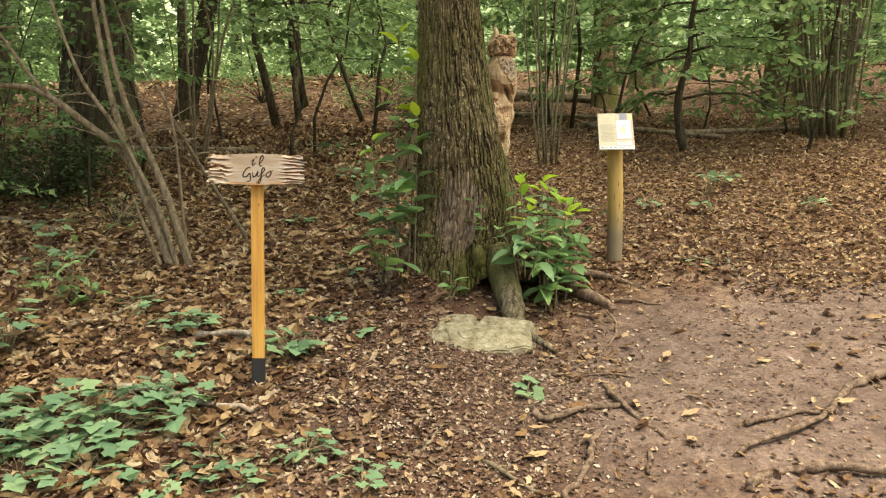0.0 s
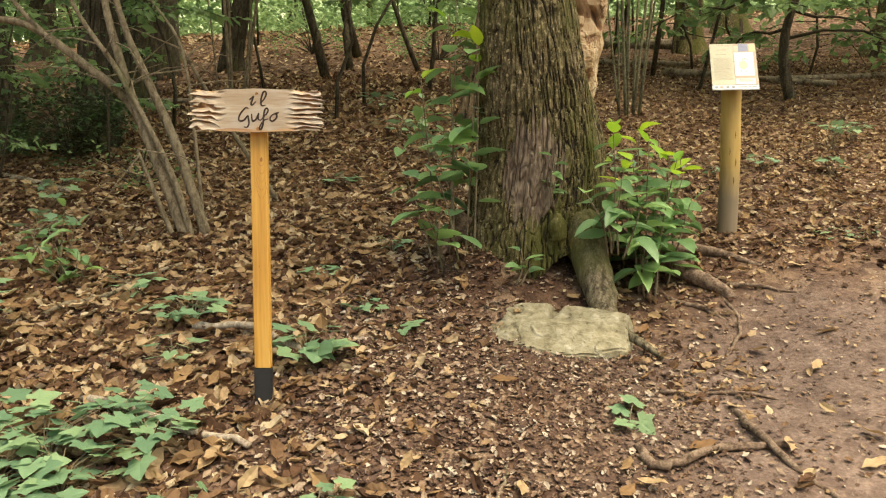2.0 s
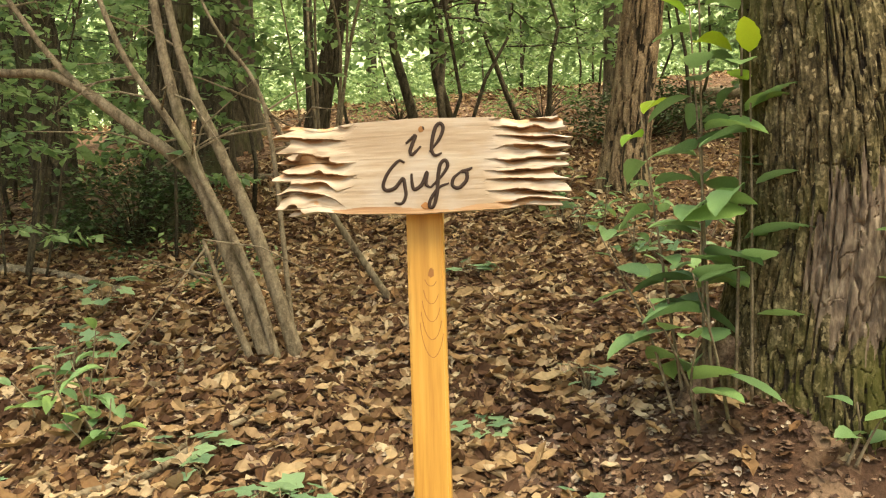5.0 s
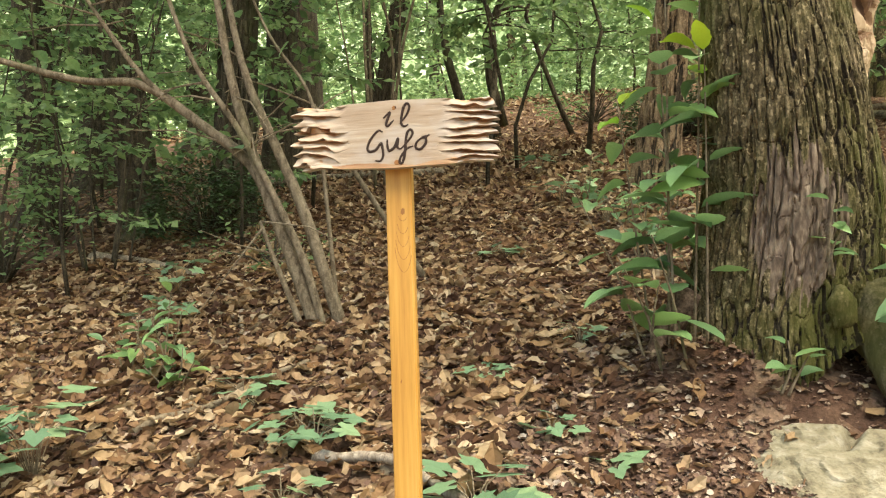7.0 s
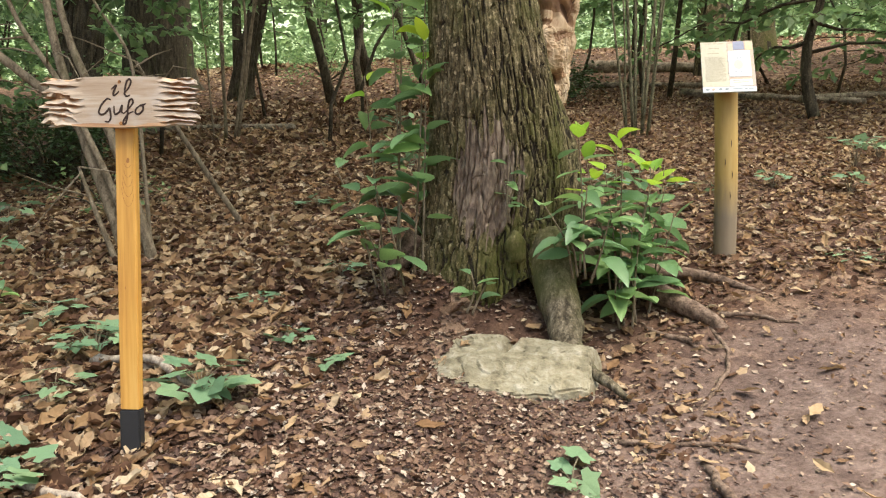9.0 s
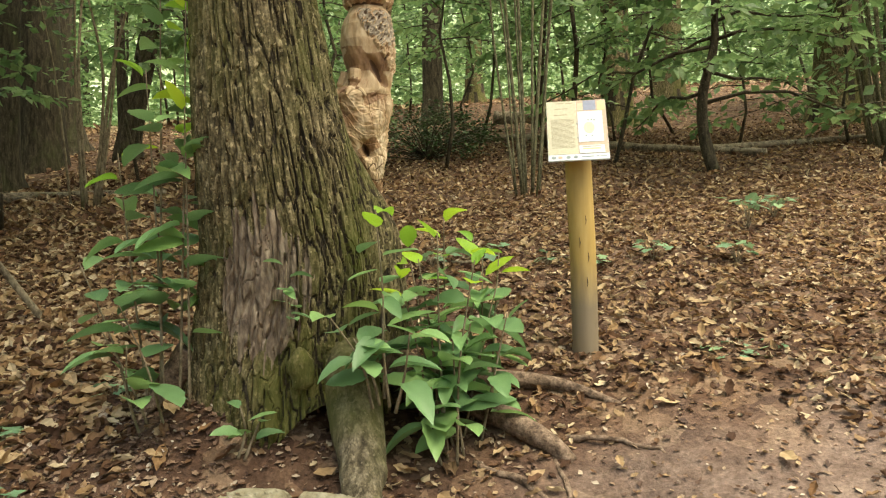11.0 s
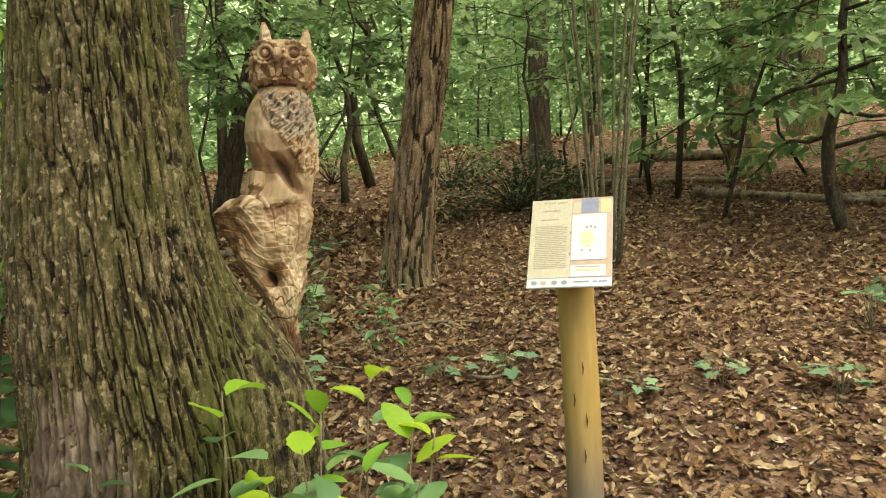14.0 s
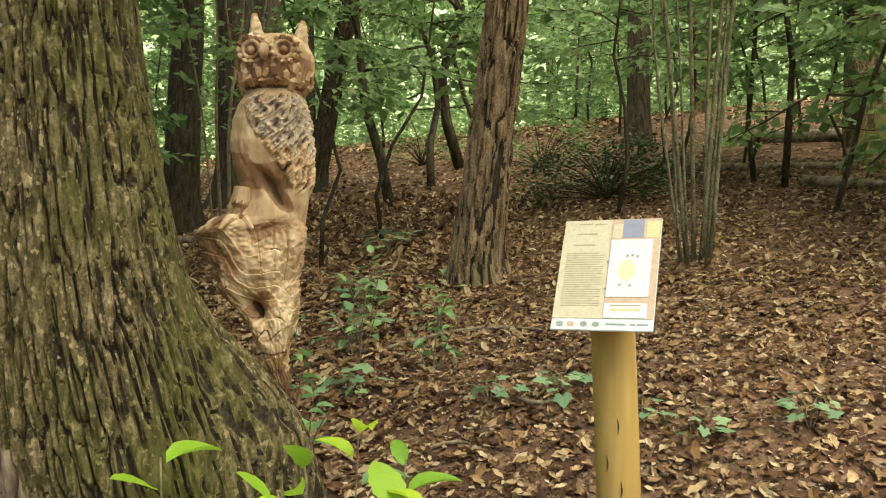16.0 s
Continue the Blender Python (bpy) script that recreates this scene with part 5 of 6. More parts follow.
def shoots(name, x, y, stems, label, group="", size=(0.09, 0.16), gap=0.055, seed=0, start=0.12, category="shrub", lift=0.0):
    """Upright shoots from one stool, each with alternate toothed leaves."""
    e = base(name, x, y, hz(x, y), label, category, group)
    rg5 = np.random.default_rng(seed)
    for dx, dy, tx, ty, h in stems:
        zb = hz(x + dx, y + dy) - hz(x, y) - 0.02 + lift
        P = smooth_path([(dx, dy, zb), (dx + tx * 0.4 + rg5.normal(0, 0.01), dy + ty * 0.4, zb + h * 0.5), (dx + tx, dy + ty, zb + h)], 8)
        link_mesh("stem", *tube(P, np.linspace(0.0055, 0.002, len(P)), 6), M_stem, e, True)
        n = max(3, int(h * (1 - start) / gap))
        az = rg5.uniform(0, 6.28)
        for q in range(n):
            f = start + (1 - start) * (q + 0.7) / n
            p = np.array([np.interp(f, np.linspace(0, 1, len(P)), P[:, c]) for c in range(3)])
            az += 2.4 + rg5.normal(0, 0.3)
            L = rg5.uniform(*size) * (1.1 - 0.45 * f)
            up = rg5.uniform(-25, 15) - 35 * max(0, f - 0.8) / 0.2
            child("leaf", (TIP_DATA if f > 0.86 and h > 0.55 else LEAF_DATA)[rg5.integers(3)], e, Matrix.Translation(p + np.array([np.cos(az), np.sin(az), 0.1]) * 0.012) @ pose(0, 0, 0, rg5.normal(0, 14), up, math.degrees(az)) @ Matrix.Scale(L, 4))
    return e


shoots("chestnut_shoots", -0.27, 4.60, [(0, 0, -0.03, 0.0, 1.15), (0.06, -0.02, 0.06, 0, 1.35), (-0.07, 0.05, -0.10, 0.03, 0.9), (0.03, -0.08, -0.10, -0.10, 0.42), (-0.04, -0.04, -0.14, -0.06, 0.36), (0.1, -0.04, 0.02, -0.02, 1.0), (-0.02, 0.02, 0.03, 0.03, 1.55), (-0.05, -0.08, 0.0, -0.08, 0.3), (-0.1, 0.0, -0.2, 0.05, 0.55)], "tall green leafy shoots against the trunk", "shoots at the tree foot", (0.14, 0.22), 0.072, 1, 0.2)
rgs = np.random.default_rng(12)
shoots("chestnut_shoots", 0.67, 4.62, [(rgs.normal(0.02, 0.05), rgs.normal(0.04, 0.06), rgs.normal(0.02, 0.09), rgs.normal(-0.02, 0.08), rgs.uniform(0.4, 0.66)) for _ in range(6)] + [(0.0, 0.0, -0.01, 0.0, 0.76), (0.03, -0.03, 0.08, -0.03, 0.68), (-0.03, 0.03, -0.05, 0.02, 0.66), (0.08, 0.17, 0.06, 0.08, 0.62), (0.05, 0.12, 0.14, 0.02, 0.55), (-0.08, 0.22, -0.06, 0.1, 0.64), (0.08, 0.30, 0.03, 0.05, 0.64), (0.0, 0.28, 0.0, 0.05, 0.72), (0.15, 0.2, 0.05, 0.05, 0.62), (-0.02, -0.03, -0.02, -0.10, 0.28)], "dense bush of bright green chestnut shoots beside roots", "shoots at the tree foot", (0.125, 0.21), 0.056, 2, 0.15)
shoots("chestnut_shoots", 0.50, 4.46, [(-0.02, 0.03, -0.01, 0.02, 0.60), (-0.05, -0.02, -0.12, -0.06, 0.30), (0.0, 0.0, 0.0, -0.07, 0.36), (-0.03, 0.0, -0.06, -0.10, 0.22), (0.02, -0.02, 0.06, -0.10, 0.25)], "low broad-leaved chestnut shoots against the trunk", "shoots at the tree foot", (0.13, 0.2), 0.045, 6, 0.25, "shrub", 0.26)
shoots("chestnut_shoots", 0.03, 4.42, [(0, 0, 0.02, -0.03, 0.17), (0.02, 0, 0.06, -0.02, 0.13)], "small green sprout at the trunk foot", "shoots at the tree foot", (0.09, 0.13), 0.032, 3, 0.3)
shoots("chestnut_shoots", 0.19, 4.47, [(0, 0, 0.01, -0.05, 0.24), (0.01, 0.0, 0.03, -0.06, 0.16)], "thin green sprout rising against the bare wood", "shoots at the tree foot", (0.07, 0.10), 0.035, 4, 0.2, "shrub", 0.36)


# ---- small plants of the forest floor ----
def seedling(name, x, y, h, n, size, seed, lobed=True, label="low green seedling with lobed leaves in the litter", spread=0.08):
    e = base(name, x, y, hz(x, y), label, "plant", "seedlings in the leaf litter")
    rg6 = np.random.default_rng(seed)
    data = HERB_DATA if lobed else LEAF_DATA[1]
    n = int(n * 1.6)
    for q in range(n):
        az, rr = q * 2.4 + rg6.uniform(-0.3, 0.3), spread * math.sqrt((q + 0.5) / n) * rg6.uniform(0.8, 1.2)
        px, py, pz = rr * math.cos(az), rr * math.sin(az), h * rg6.uniform(0.55, 1.05) + 0.27 * rr * math.sin(az)
        link_mesh("stalk", *tube([(0, 0, -0.01), (px * 0.4, py * 0.4, pz * 0.7), (px, py, pz)], [0.003, 0.002, 0.0014], 4), M_stem, e)
        child("leaf", data, e, Matrix.Translation((px, py, pz)) @ pose(0, 0, 0, 8 + rg6.normal(0, 14), rg6.normal(6, 12), math.degrees(az) + rg6.normal(0, 30)) @ Matrix.Scale(size * 0.95 * rg6.uniform(0.7, 1.2), 4))
    return e


tmp = link_mesh("leaf", *lobed_leaf(), M_herb)
HERB_DATA = tmp.data
bpy.data.objects.remove(tmp)
for k, (x, y, h, n, s, sp) in enumerate([
    (-1.54, 3.20, 0.13, 16, 0.085, 0.2), (-1.80, 3.26, 0.13, 16, 0.085, 0.2), (-1.36, 3.32, 0.12, 14, 0.08, 0.18), (-1.62, 3.02, 0.12, 14, 0.08, 0.19), (-1.9, 3.08, 0.12, 14, 0.08, 0.2), (-1.4, 3.05, 0.1, 11, 0.075, 0.15), (-2.1, 3.3, 0.12, 12, 0.08, 0.18),
    (-1.7, 2.85, 0.11, 12, 0.08, 0.18), (-1.42, 2.82, 0.1, 10, 0.075, 0.16), (-1.18, 3.2, 0.1, 10, 0.08, 0.15), (-2.0, 2.85, 0.12, 12, 0.085, 0.18),
    (-0.95, 2.85, 0.07, 9, 0.06, 0.13), (-0.8, 2.72, 0.07, 8, 0.055, 0.12), (-0.57, 2.9, 0.07, 9, 0.06, 0.11), (-1.1, 2.7, 0.07, 8, 0.06, 0.12), (-0.33, 2.75, 0.05, 6, 0.06, 0.1),
    (-2.38, 4.05, 0.25, 12, 0.09, 0.16), (-2.5, 3.9, 0.2, 12, 0.09, 0.16), (-1.50, 4.28, 0.09, 9, 0.07, 0.14), (-1.42, 4.2, 0.12, 8, 0.075, 0.12), (-0.80, 3.76, 0.09, 9, 0.11, 0.11), (-1.38, 3.86, 0.06, 6, 0.06, 0.1), (-1.9, 4.62, 0.08, 7, 0.06, 0.12),
    (-0.62, 5.0, 0.09, 7, 0.05, 0.08), (-0.66, 4.27, 0.06, 5, 0.05, 0.07), (-0.95, 4.75, 0.05, 4, 0.07, 0.06), (0.4, 3.5, 0.04, 3, 0.08, 0.05), (-0.47, 4.1, 0.04, 3, 0.08, 0.05),
    (0.54, 6.4, 0.08, 6, 0.06, 0.1), (0.84, 6.45, 0.08, 7, 0.06, 0.11), (1.17, 6.25, 0.06, 5, 0.06, 0.08), (1.39, 6.12, 0.07, 5, 0.05, 0.07), (1.73, 6.25, 0.1, 6, 0.05, 0.1), (2.5, 7.0, 0.2, 8, 0.07, 0.14), (2.77, 7.3, 0.15, 8, 0.08, 0.14), (2.16, 6.2, 0.12, 7, 0.06, 0.1), (1.82, 5.2, 0.03, 9, 0.05, 0.13),
    (-0.97, 8.2, 0.18, 9, 0.09, 0.2), (-1.32, 9.5, 0.2, 9, 0.1, 0.22), (-0.6, 7.4, 0.2, 9, 0.09, 0.2), (-2.9, 5.5, 0.15, 8, 0.08, 0.16), (-3.2, 6.2, 0.2, 9, 0.08, 0.2), (-0.2, 6.6, 0.1, 7, 0.08, 0.13), (3.2, 6.4, 0.12, 7, 0.07, 0.12), (-1.2, 6.6, 0.1, 7, 0.08, 0.12),
]):
    seedling("seedling", x, y, h, n, s, 100 + k, True, "low blue-green lobed seedlings on leaf litter" if s > 0.075 else "small green seedling in leaf litter", sp)
for k, (x, y, h) in enumerate([(-2.42, 4.86, 0.42), (-2.65, 4.95, 0.3), (-2.3, 4.75, 0.2), (-0.35, 6.3, 0.5), (-0.1, 6.0, 0.3), (-0.45, 7.2, 0.4), (-0.15, 7.6, 0.35), (-0.75, 7.9, 0.45), (0.1, 6.9, 0.3)]):
    shoots("leafy_seedling", x, y, [(0, 0, 0.04, 0.02, h), (0.02, 0.01, -0.06, -0.03, h * 0.7), (0.03, -0.02, 0.12, -0.05, h * 0.8), (-0.03, 0.0, -0.13, 0.03, h * 0.6)], "young green broadleaf seedling on the slope", "broadleaf seedlings", (0.09, 0.14), 0.045, 200 + k, 0.3, "plant")


# ---- trees of the wood ----
big_tree("leaning_tree", -0.24, 8.62, 0.155, (0.15, -0.02), 10, M_bark_red, "leaning trunk with long reddish-brown bark ridges", 301, True, 2.6)
# crowns of the two dark trees, out of view, set dense to shade the left
big_tree("dark_tree", -4.75, 8.1, 0.165, (-0.13, 0.0), 10, M_bark_dark, "dark mossy trunk leaning beside shrubs", 302, True, 3.4, "", None, 60)
big_tree("dark_tree", -3.86, 8.1, 0.17, (0.05, 0.02), 9, M_bark_dark, "dark mossy trunk with a swollen foot", 303, True, 3.2, "", None, 60)
big_tree("forest_tree", -5.46, 13.2, 0.30, (0.0, 0.0), 12, M_bark_dark, "tall straight dark forest trunk", 304, False, 3, "trees of the wood")
big_tree("forest_tree", -6.3, 15.3, 0.33, (-0.02, 0.0), 13, M_bark_dark, "tall straight dark forest trunk", 305, False, 3, "trees of the wood")
big_tree("forked_tree", -4.45, 13.7, 0.15, (0.24, 0.0), 11, M_bark_dark, "dark forked trunk with one limb leaning", 306, True, 2.6, "", [(0.0, 0, 0.15), (-0.03, 0, 1.2), (-0.05, 0, 3.0), (-0.1, 0, 6.0)])
big_tree("forest_tree", 0.15, 15.6, 0.17, (0.01, 0.0), 11, M_bark_dark, "slim straight forest trunk", 307, False, 2.5, "trees of the wood")
big_tree("forest_tree", 2.95, 13.6, 0.20, (0.0, 0.0), 11, M_bark, "slim straight forest trunk", 308, False, 2.5, "trees of the wood")
big_tree("forest_tree", 4.44, 16.6, 0.26, (0.02, 0.0), 12, M_bark, "tall straight brown forest trunk", 309, False, 3, "trees of the wood")
big_tree("forest_tree", 5.5, 12.3, 0.27, (0.06, 0.0), 12, M_bark, "tall brown trunk behind a stem clump", 310, False, 3, "trees of the wood")
# next three trees are added, with dense unseen crowns, to shade the left
big_tree("forest_tree", -6.6, 9.0, 0.2, (-0.05, 0.0), 11, M_bark_dark, "dark leaning trunk in the shade", 312, False, 3.2, "trees of the wood", None, 40)
big_tree("forest_tree", -7.9, 11.6, 0.25, (0.0, 0.0), 12, M_bark_dark, "tall straight dark forest trunk", 313, False, 3.2, "trees of the wood", None, 40)
big_tree("forest_tree", -5.9, 6.4, 0.14, (-0.1, 0.0), 9, M_bark_dark, "slim dark leaning trunk in the shade", 314, False, 2.6, "trees of the wood", None, 40)
big_tree("forest_tree", -4.9, 11.2, 0.2, (0.06, 0.0), 11, M_bark_dark, "dark straight trunk in the shade", 311, False, 2.6, "trees of the wood")


def poles(name, x, y, n, r, h, splay, mat, label, seed, ring=0.12):
    e = base(name, x, y, hz(x, y) - 0.04, label, "shrub")
    rg7 = np.random.default_rng(seed)
    tips = []
    for k in range(n):
        az = k * 2.4 + rg7.uniform(-0.4, 0.4)
        sp = splay * rg7.uniform(0.3, 1.0)
        o = np.array([math.cos(az), math.sin(az), 0]) * ring * rg7.uniform(0.3, 1)
        hh = h * rg7.uniform(0.7, 1.1)
        d = np.array([math.cos(az), math.sin(az), 0]) * sp
        P = smooth_path([o, o + d * 0.25 * hh + [0, 0, hh * 0.35], o + d * 0.6 * hh + [rg7.normal(0, 0.12), rg7.normal(0, 0.12), hh * 0.7], o + d * hh + [0, 0, hh]], 5)
        rr = r * rg7.uniform(0.6, 1.2)
        link_mesh("stem", *tube(P, np.linspace(rr, rr * 0.3, len(P)), 8, 0.1, k), mat, e, True)
        for f in (0.5, 0.65, 0.8, 0.95):
            tips.append(P[int(f * (len(P) - 1))] + rg7.normal(0, 0.25, 3))
    link_mesh("foliage", *clump_leaves(rg7, tips, 26, 0.28, 0.085), M_wood_green, e)
    return e


poles("stem_clump", 1.24, 8.72, 9, 0.0145, 6.0, 0.24, M_pole, "clump of thin grey upright stems", 401, 0.13)
poles("stem_clump", 5.06, 9.9, 30, 0.022, 5.5, 0.22, M_pole, "dense coppice of many thin grey stems", 402, 0.32)
poles("stem_clump", -3.0, 9.6, 6, 0.018, 4.0, 0.25, M_stem, "thin tangled grey stems in the shade", 403, 0.2)
poles("stem_clump", -5.6, 7.0, 8, 0.016, 3.2, 0.4, M_bark_dark, "dark tangled thin stems with few leaves", 404, 0.3)
poles("stem_clump", -4.3, 6.9, 7, 0.012, 2.4, 0.5, M_bark_dark, "dark tangled thin stems with few leaves", 405, 0.25)
sapling("crooked_sapling", 3.0, 9.3, 501, "crooked dark young tree with flat leafy sprays", 4.2, 0.062, 2.0, 24, 0.25, 0.12, group="", twigs=8, per=8, rise=0.05, line=[(0.02, 0, -0.05), (-0.08, 0, 0.38), (-0.07, 0, 0.75), (0.05, 0, 1.2), (0.07, 0, 1.62), (0.2, 0, 2.4), (0.08, 0, 3.3), (0.25, 0, 4.2)])
for k, (x, y, h, r, sp, lo) in enumerate([(-2.52, 12.2, 5, 0.075, 1.9, 0.32), (-2.35, 13.2, 5, 0.06, 1.9, 0.35), (-2.55, 15, 6, 0.10, 2.2, 0.3), (1.94, 11.2, 4.5, 0.035, 1.6, 0.25), (1.7, 11.7, 4.5, 0.03, 1.6, 0.25), (-1.2, 12.6, 4.6, 0.04, 1.8, 0.3), (-0.9, 10.7, 3.8, 0.03, 1.3, 0.35), (-1.75, 9.1, 3.4, 0.022, 0.9, 0.4)]):
    sapling("young_tree", x, y, 510 + k, "slender dark young tree with layered green leaves", h, r, sp, 15, lo, 0.10, twigs=9, per=7, crook=0.6)

for k, (x, y, h, sp) in enumerate([(-4.0, 6.2, 2.4, 1.1), (-5.2, 7.3, 3.0, 1.4), (-3.4, 7.4, 2.6, 0.9), (-6.3, 8.6, 3.4, 1.6)]):
    sapling("young_tree", x, y, 530 + k, "thin young tree with sparse small leaves in shade", h, 0.014, sp, 13, 0.2, 0.08, twigs=8, per=6)

for k, (x, y, h, sp) in enumerate([(5.3, 11.1, 3.4, 1.9), (3.4, 12.2, 3.4, 1.9), (1.7, 13.2, 3.6, 1.9), (0.7, 13.6, 3.4, 1.6)]):
    sapling("young_tree", x, y, 570 + k, "low spreading young tree with flat leafy sprays", h * 1.15, 0.02, sp, 16, 0.3, 0.12, twigs=8, per=7, crook=0.6, rise=0.04)

for k, (x, y, h, sp) in enumerate([(-1.6, 10.0, 3.6, 1.7), (-3.0, 10.8, 4.2, 1.8), (0.5, 10.6, 4.0, 1.6), (2.2, 9.9, 3.8, 1.6), (4.3, 8.9, 3.6, 1.7), (-3.4, 8.8, 3.4, 1.5), (-5.6, 8.6, 3.4, 1.7), (0.9, 12.3, 4.4, 1.7)]):
    sapling("young_tree", x, y, 590 + k, "thin young tree holding flat sprays of pale green leaves", h, 0.022, sp, 17, 0.34, 0.125, twigs=8, per=6, crook=0.5, rise=0.08)

for k, (x, y, h, sp) in enumerate([(3.7, 10.7, 3.0, 1.7), (4.7, 10.3, 3.2, 1.7), (2.5, 11.4, 3.0, 1.6), (5.7, 9.3, 3.0, 1.7), (6.6, 11.0, 3.6, 1.9), (1.6, 12.6, 3.2, 1.6)]):
    sapling("young_tree", x, y, 620 + k, "low young tree with thin flat sprays near the ground", h, 0.018, sp, 15, 0.14, 0.125, twigs=7, per=5, crook=0.6, rise=0.06)

# saplings that repeat through the wood
MASTER = [sapling("young_tree", x, y, 540 + k, "young hornbeam with layered sprays of small leaves", h, 0.024, sp, 20, lo, 0.125, twigs=8, per=7, crook=0.5, rise=0.06) for k, (x, y, h, sp, lo) in enumerate([(5.6, 13.2, 4.4, 2.1, 0.2), (2.4, 15.4, 5.2, 2.3, 0.2), (-0.4, 17.5, 5.0, 2.4, 0.22), (-6.8, 10.2, 4.6, 2.1, 0.15), (7.4, 10.3, 3.6, 2.1, 0.2)])]
rg = np.random.default_rng(99)
taken = [(-0.2, 8.6), (1.28, 8.75), (3.05, 9.35)]
zones = [(3, 5.0, 10, 12.0, 16.5, 1.0, 1.4), (8, -7, 2, 17.5, 25, 1.2, 1.8), (9, -14, -6.5, 9.5, 17, 1.1, 1.25), (15, -24, 24, 22, 36, 1.4, 1.5), (10, 8, 15, 9, 17, 1.1, 1.2)]
count = 0
for many, x0, x1, y0, y1, big, gap in zones:
    done, tries = 0, 0
    while done < many and tries < 4000:
        tries += 1
        x, y = rg.uniform(x0, x1), rg.uniform(y0, y1)
        if min(math.hypot(x - a, y - b) for a, b in taken) < gap:
            continue
        taken.append((x, y))
        s = rg.uniform(0.8, 1.2) * big
        m = copy_thing(MASTER[count % 5], pose(x, y, hz(x, y) - 0.03, 0, 0, rg.uniform(0, 360)))
        m.scale = (s, s, s)
        count += 1
        done += 1
TALL = [big_tree("forest_tree", x, y, r, (ln, 0.0), 13, mt, "tall straight trunk in the wood", 560 + k, False, 3.2, "trees of the wood") for k, (x, y, r, ln, mt) in enumerate([(7.5, 14.5, 0.22, 0.02, M_bark_dark), (-9.5, 17, 0.25, -0.03, M_bark_dark), (0.9, 21, 0.2, 0.03, M_bark)])]
count = 0
while count < 26:
    x, y = rg.uniform(-26, 26), rg.uniform(-22, 44)
    if min(math.hypot(x - a, y - b) for a, b in taken) < 2.2 or (-5.5 < x < 10 and -7 < y < 11) or (-7 < x < 8 and 9 < y < 21) or (y < 14.5 and y > 5 and abs(x) < 7.5):
        continue
    taken.append((x, y))
    m = copy_thing(TALL[count % 3], pose(x, y, hz(x, y) - 0.12, 0, 0, rg.uniform(0, 360)))
    s = rg.uniform(0.75, 1.25)
    m.scale = (s, s, s)
    count += 1


# ---- low shrubs, logs and the far wood ----
def shrub(name, x, y, r, h, seed, mat, label, per=70, clumps=26, leaf=0.05):
    e = base(name, x, y, hz(x, y) - 0.02, label, "shrub", "low shrubs")
    rg8 = np.random.default_rng(seed)
    tips = []
    for k in range(clumps):
        az, rr = rg8.uniform(0, 6.28), r * math.sqrt(rg8.random())
        t = np.array([rr * math.cos(az), rr * math.sin(az), h * rg8.uniform(0.25, 1.0) * (1.1 - 0.5 * rr / r) + 0.27 * rr * math.sin(az)])
        link_mesh("stem", *tube([(0, 0, 0), t * [0.4, 0.4, 0.6], t], [0.012, 0.007, 0.003], 5), M_bark_dark, e)
        tips.append(t)
    link_mesh("foliage", *clump_leaves(rg8, tips, per, 0.12 * max(r, h), leaf, 0.7), mat, e)


shrub("evergreen_shrub", 0.25, 11.5, 0.85, 0.7, 601, M_dark_green, "low dark evergreen shrub on the slope", 60, 60, 0.05)
shrub("evergreen_shrub", -3.9, 7.75, 0.6, 0.85, 602, M_dark_green, "dark shrub round a trunk base", 60, 48, 0.05)
shrub("leafy_shrub", -5.6, 8.0, 0.8, 1.3, 603, M_wood_green, "thin green shrub with small leaves", 22, 26, 0.06)
shrub("leafy_shrub", -4.9, 6.6, 0.6, 0.9, 604, M_wood_green, "thin green shrub with small leaves", 18, 22, 0.06)
shrub("leafy_shrub", -2.9, 6.9, 0.4, 0.5, 606, M_wood_green, "thin green shrub with small leaves", 14, 14, 0.05)
shrub("leafy_shrub", -1.0, 14.0, 0.8, 0.8, 608, M_wood_green, "thin green shrub with small leaves", 26, 24, 0.07)
shrub("leafy_shrub", -3.6, 16.0, 0.9, 1.0, 609, M_wood_green, "thin green shrub with small leaves", 26, 26, 0.08)


def log(x0, y0, x1, y1, r, seed, label, lift=0.0):
    P = smooth_path([(x0, y0, hz(x0, y0) + r * 0.8 + lift), ((x0 + x1) / 2, (y0 + y1) / 2 + 0.1, hz((x0 + x1) / 2, (y0 + y1) / 2) + r * 0.85 + lift), (x1, y1, hz(x1, y1) + r * 0.6)], 8)
    ob = link_mesh("fallen_log", *tube(P, np.linspace(r, r * 0.6, len(P)), 14, 0.3, seed), M_log, None, True)
    tagged(ob, label, "log", "fallen logs")


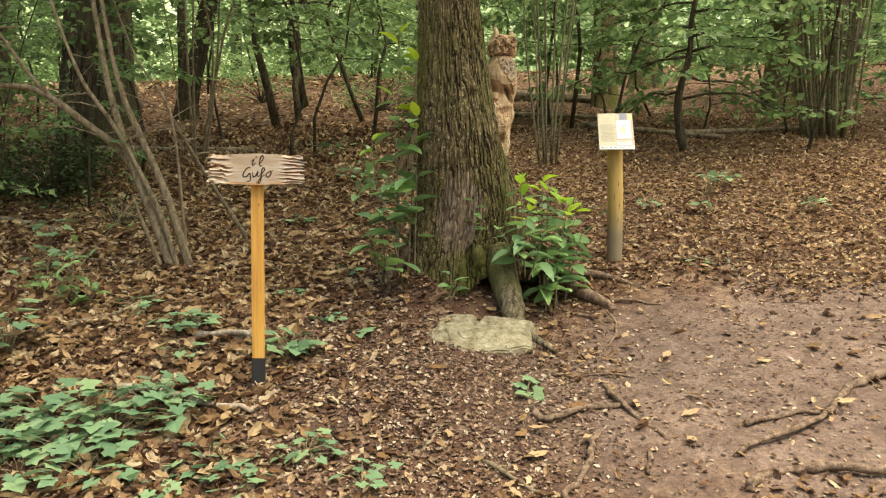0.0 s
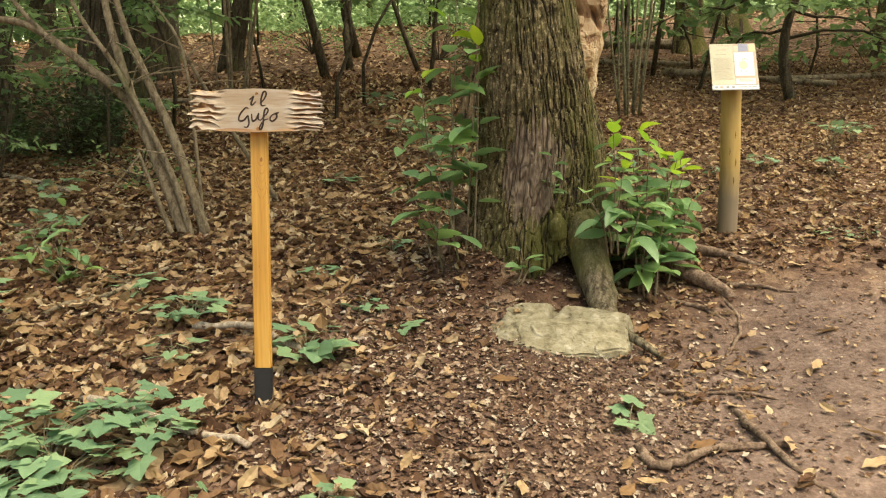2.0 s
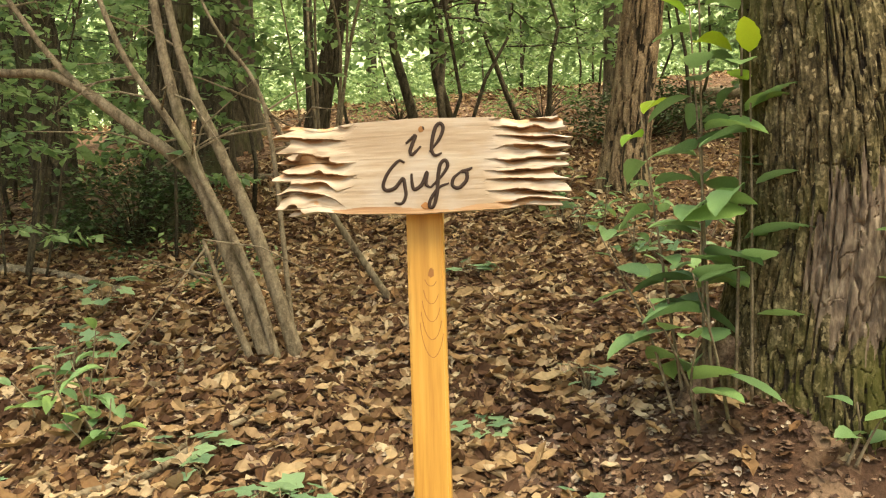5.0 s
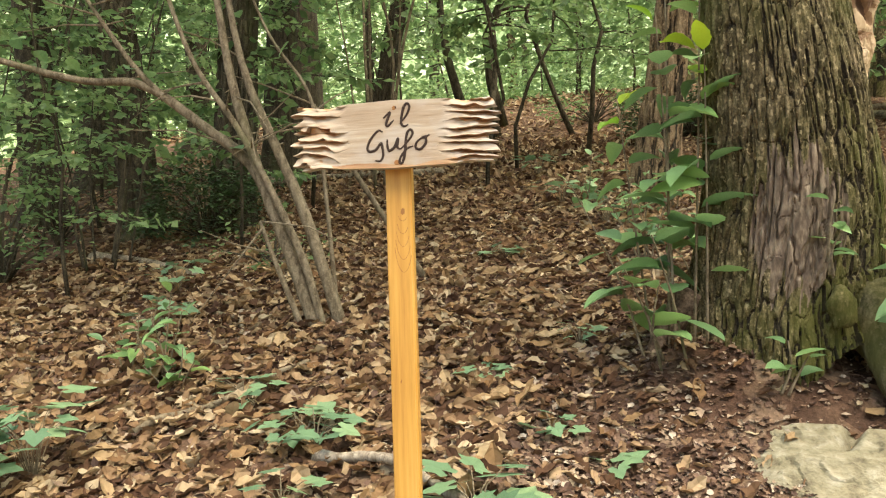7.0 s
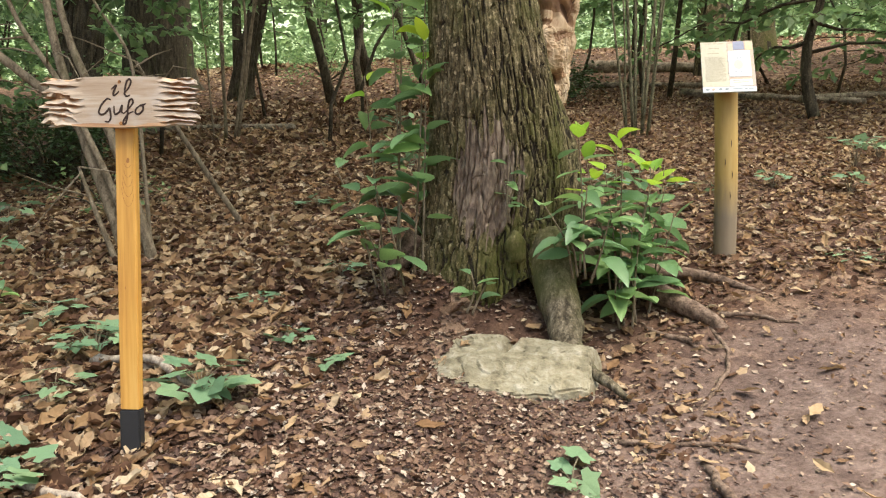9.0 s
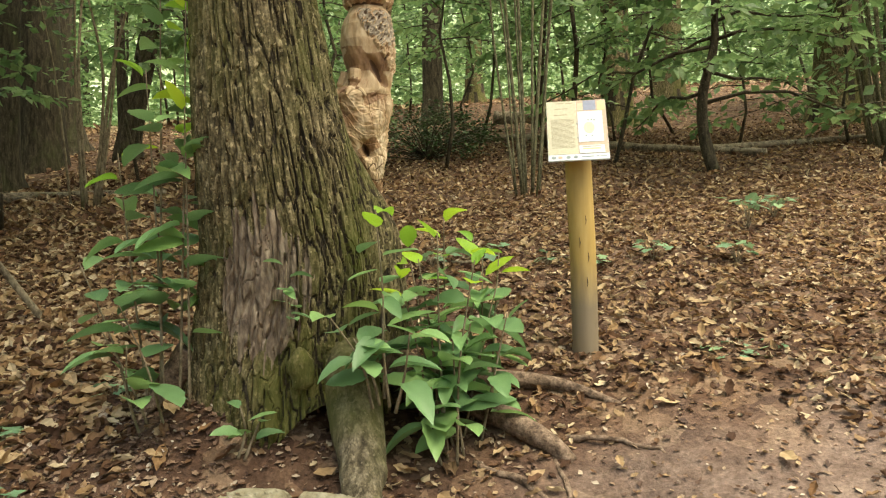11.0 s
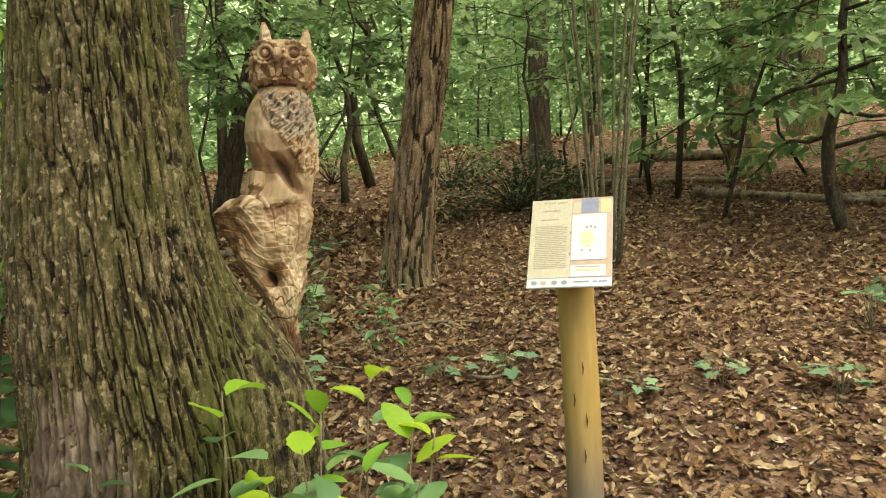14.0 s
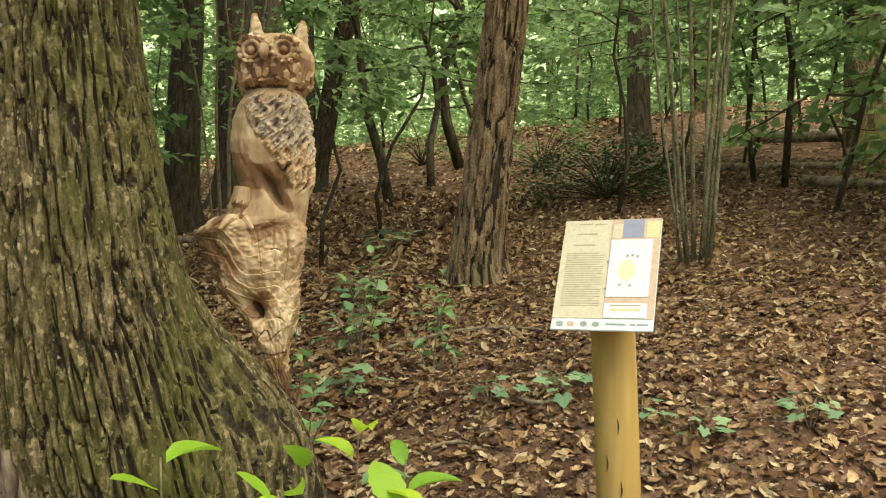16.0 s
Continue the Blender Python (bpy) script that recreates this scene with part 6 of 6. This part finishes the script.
log(1.2, 14.9, 3.1, 13.9, 0.12, 1, "pale fallen log lying across the slope")
log(2.1, 11.3, 3.7, 9.9, 0.06, 2, "dark fallen log half hidden by leaves")
log(3.2, 10.3, 5.2, 10.5, 0.05, 3, "grey fallen log on the slope")
log(0.5, 12.9, 2.6, 12.0, 0.06, 4, "thin grey fallen log on leaf litter")
log(-4.9, 10.4, -2.4, 10.0, 0.07, 5, "thin dark fallen log in the shade")
log(-4.6, 7.2, -3.3, 6.6, 0.045, 6, "thin dead branch on the leaf litter")

rg = np.random.default_rng(7)
n = 2600
az, dd = rg.uniform(-1.2, 1.2, n), rg.uniform(26, 58, n)
cx, cy = np.sin(az) * dd, np.cos(az) * dd
cz = H(cx, cy) + rg.uniform(0.2, 13, n)
tagged(link_mesh("far_woods", *clump_leaves(rg, np.stack([cx, cy, cz], 1), 34, 1.1, 0.42), M_wood_green), "distant green foliage of the wood uphill", "woods", kind="stuff")

n = 1500
cx, cy = rg.uniform(-16, 18, n), rg.uniform(13, 34, n)
keep = cy > 21
cx, cy = cx[keep], cy[keep]
tagged(link_mesh("undergrowth", *clump_leaves(rg, np.stack([cx, cy, H(cx, cy) + rg.uniform(0.1, 0.9, len(cx))], 1), 22, 0.35, 0.13), M_wood_green), "low green undergrowth over the far slope", "undergrowth", kind="stuff")


def backdrop():
    """Green distance beyond the last trees, its sunlight painted in and made to glow."""
    m, nt, b = material("glowing_green_distance")
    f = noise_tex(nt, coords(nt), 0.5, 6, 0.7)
    # pale stops are painted bright gaps; the emission below stands in for sunlight
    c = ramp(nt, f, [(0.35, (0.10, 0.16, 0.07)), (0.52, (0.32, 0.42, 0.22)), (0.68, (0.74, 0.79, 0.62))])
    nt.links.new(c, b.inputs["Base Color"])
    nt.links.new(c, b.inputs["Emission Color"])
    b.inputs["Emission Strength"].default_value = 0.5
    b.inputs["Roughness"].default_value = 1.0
    a = np.linspace(-1.6, 1.6, 60)
    z = np.linspace(4, 40, 12)
    A, Z = np.meshgrid(a, z, indexing="ij")
    V = np.stack([np.sin(A) * 72, np.cos(A) * 72, Z], -1).reshape(-1, 3)
    i, k = np.meshgrid(np.arange(59), np.arange(11), indexing="ij")
    q = (i * 12 + k).ravel()
    tagged(link_mesh("backdrop", V, np.stack([q, q + 12, q + 13, q + 1], 1), m), "glowing backdrop with hazy, sunlit green distance painted on", "backdrop", kind="structure")


backdrop()
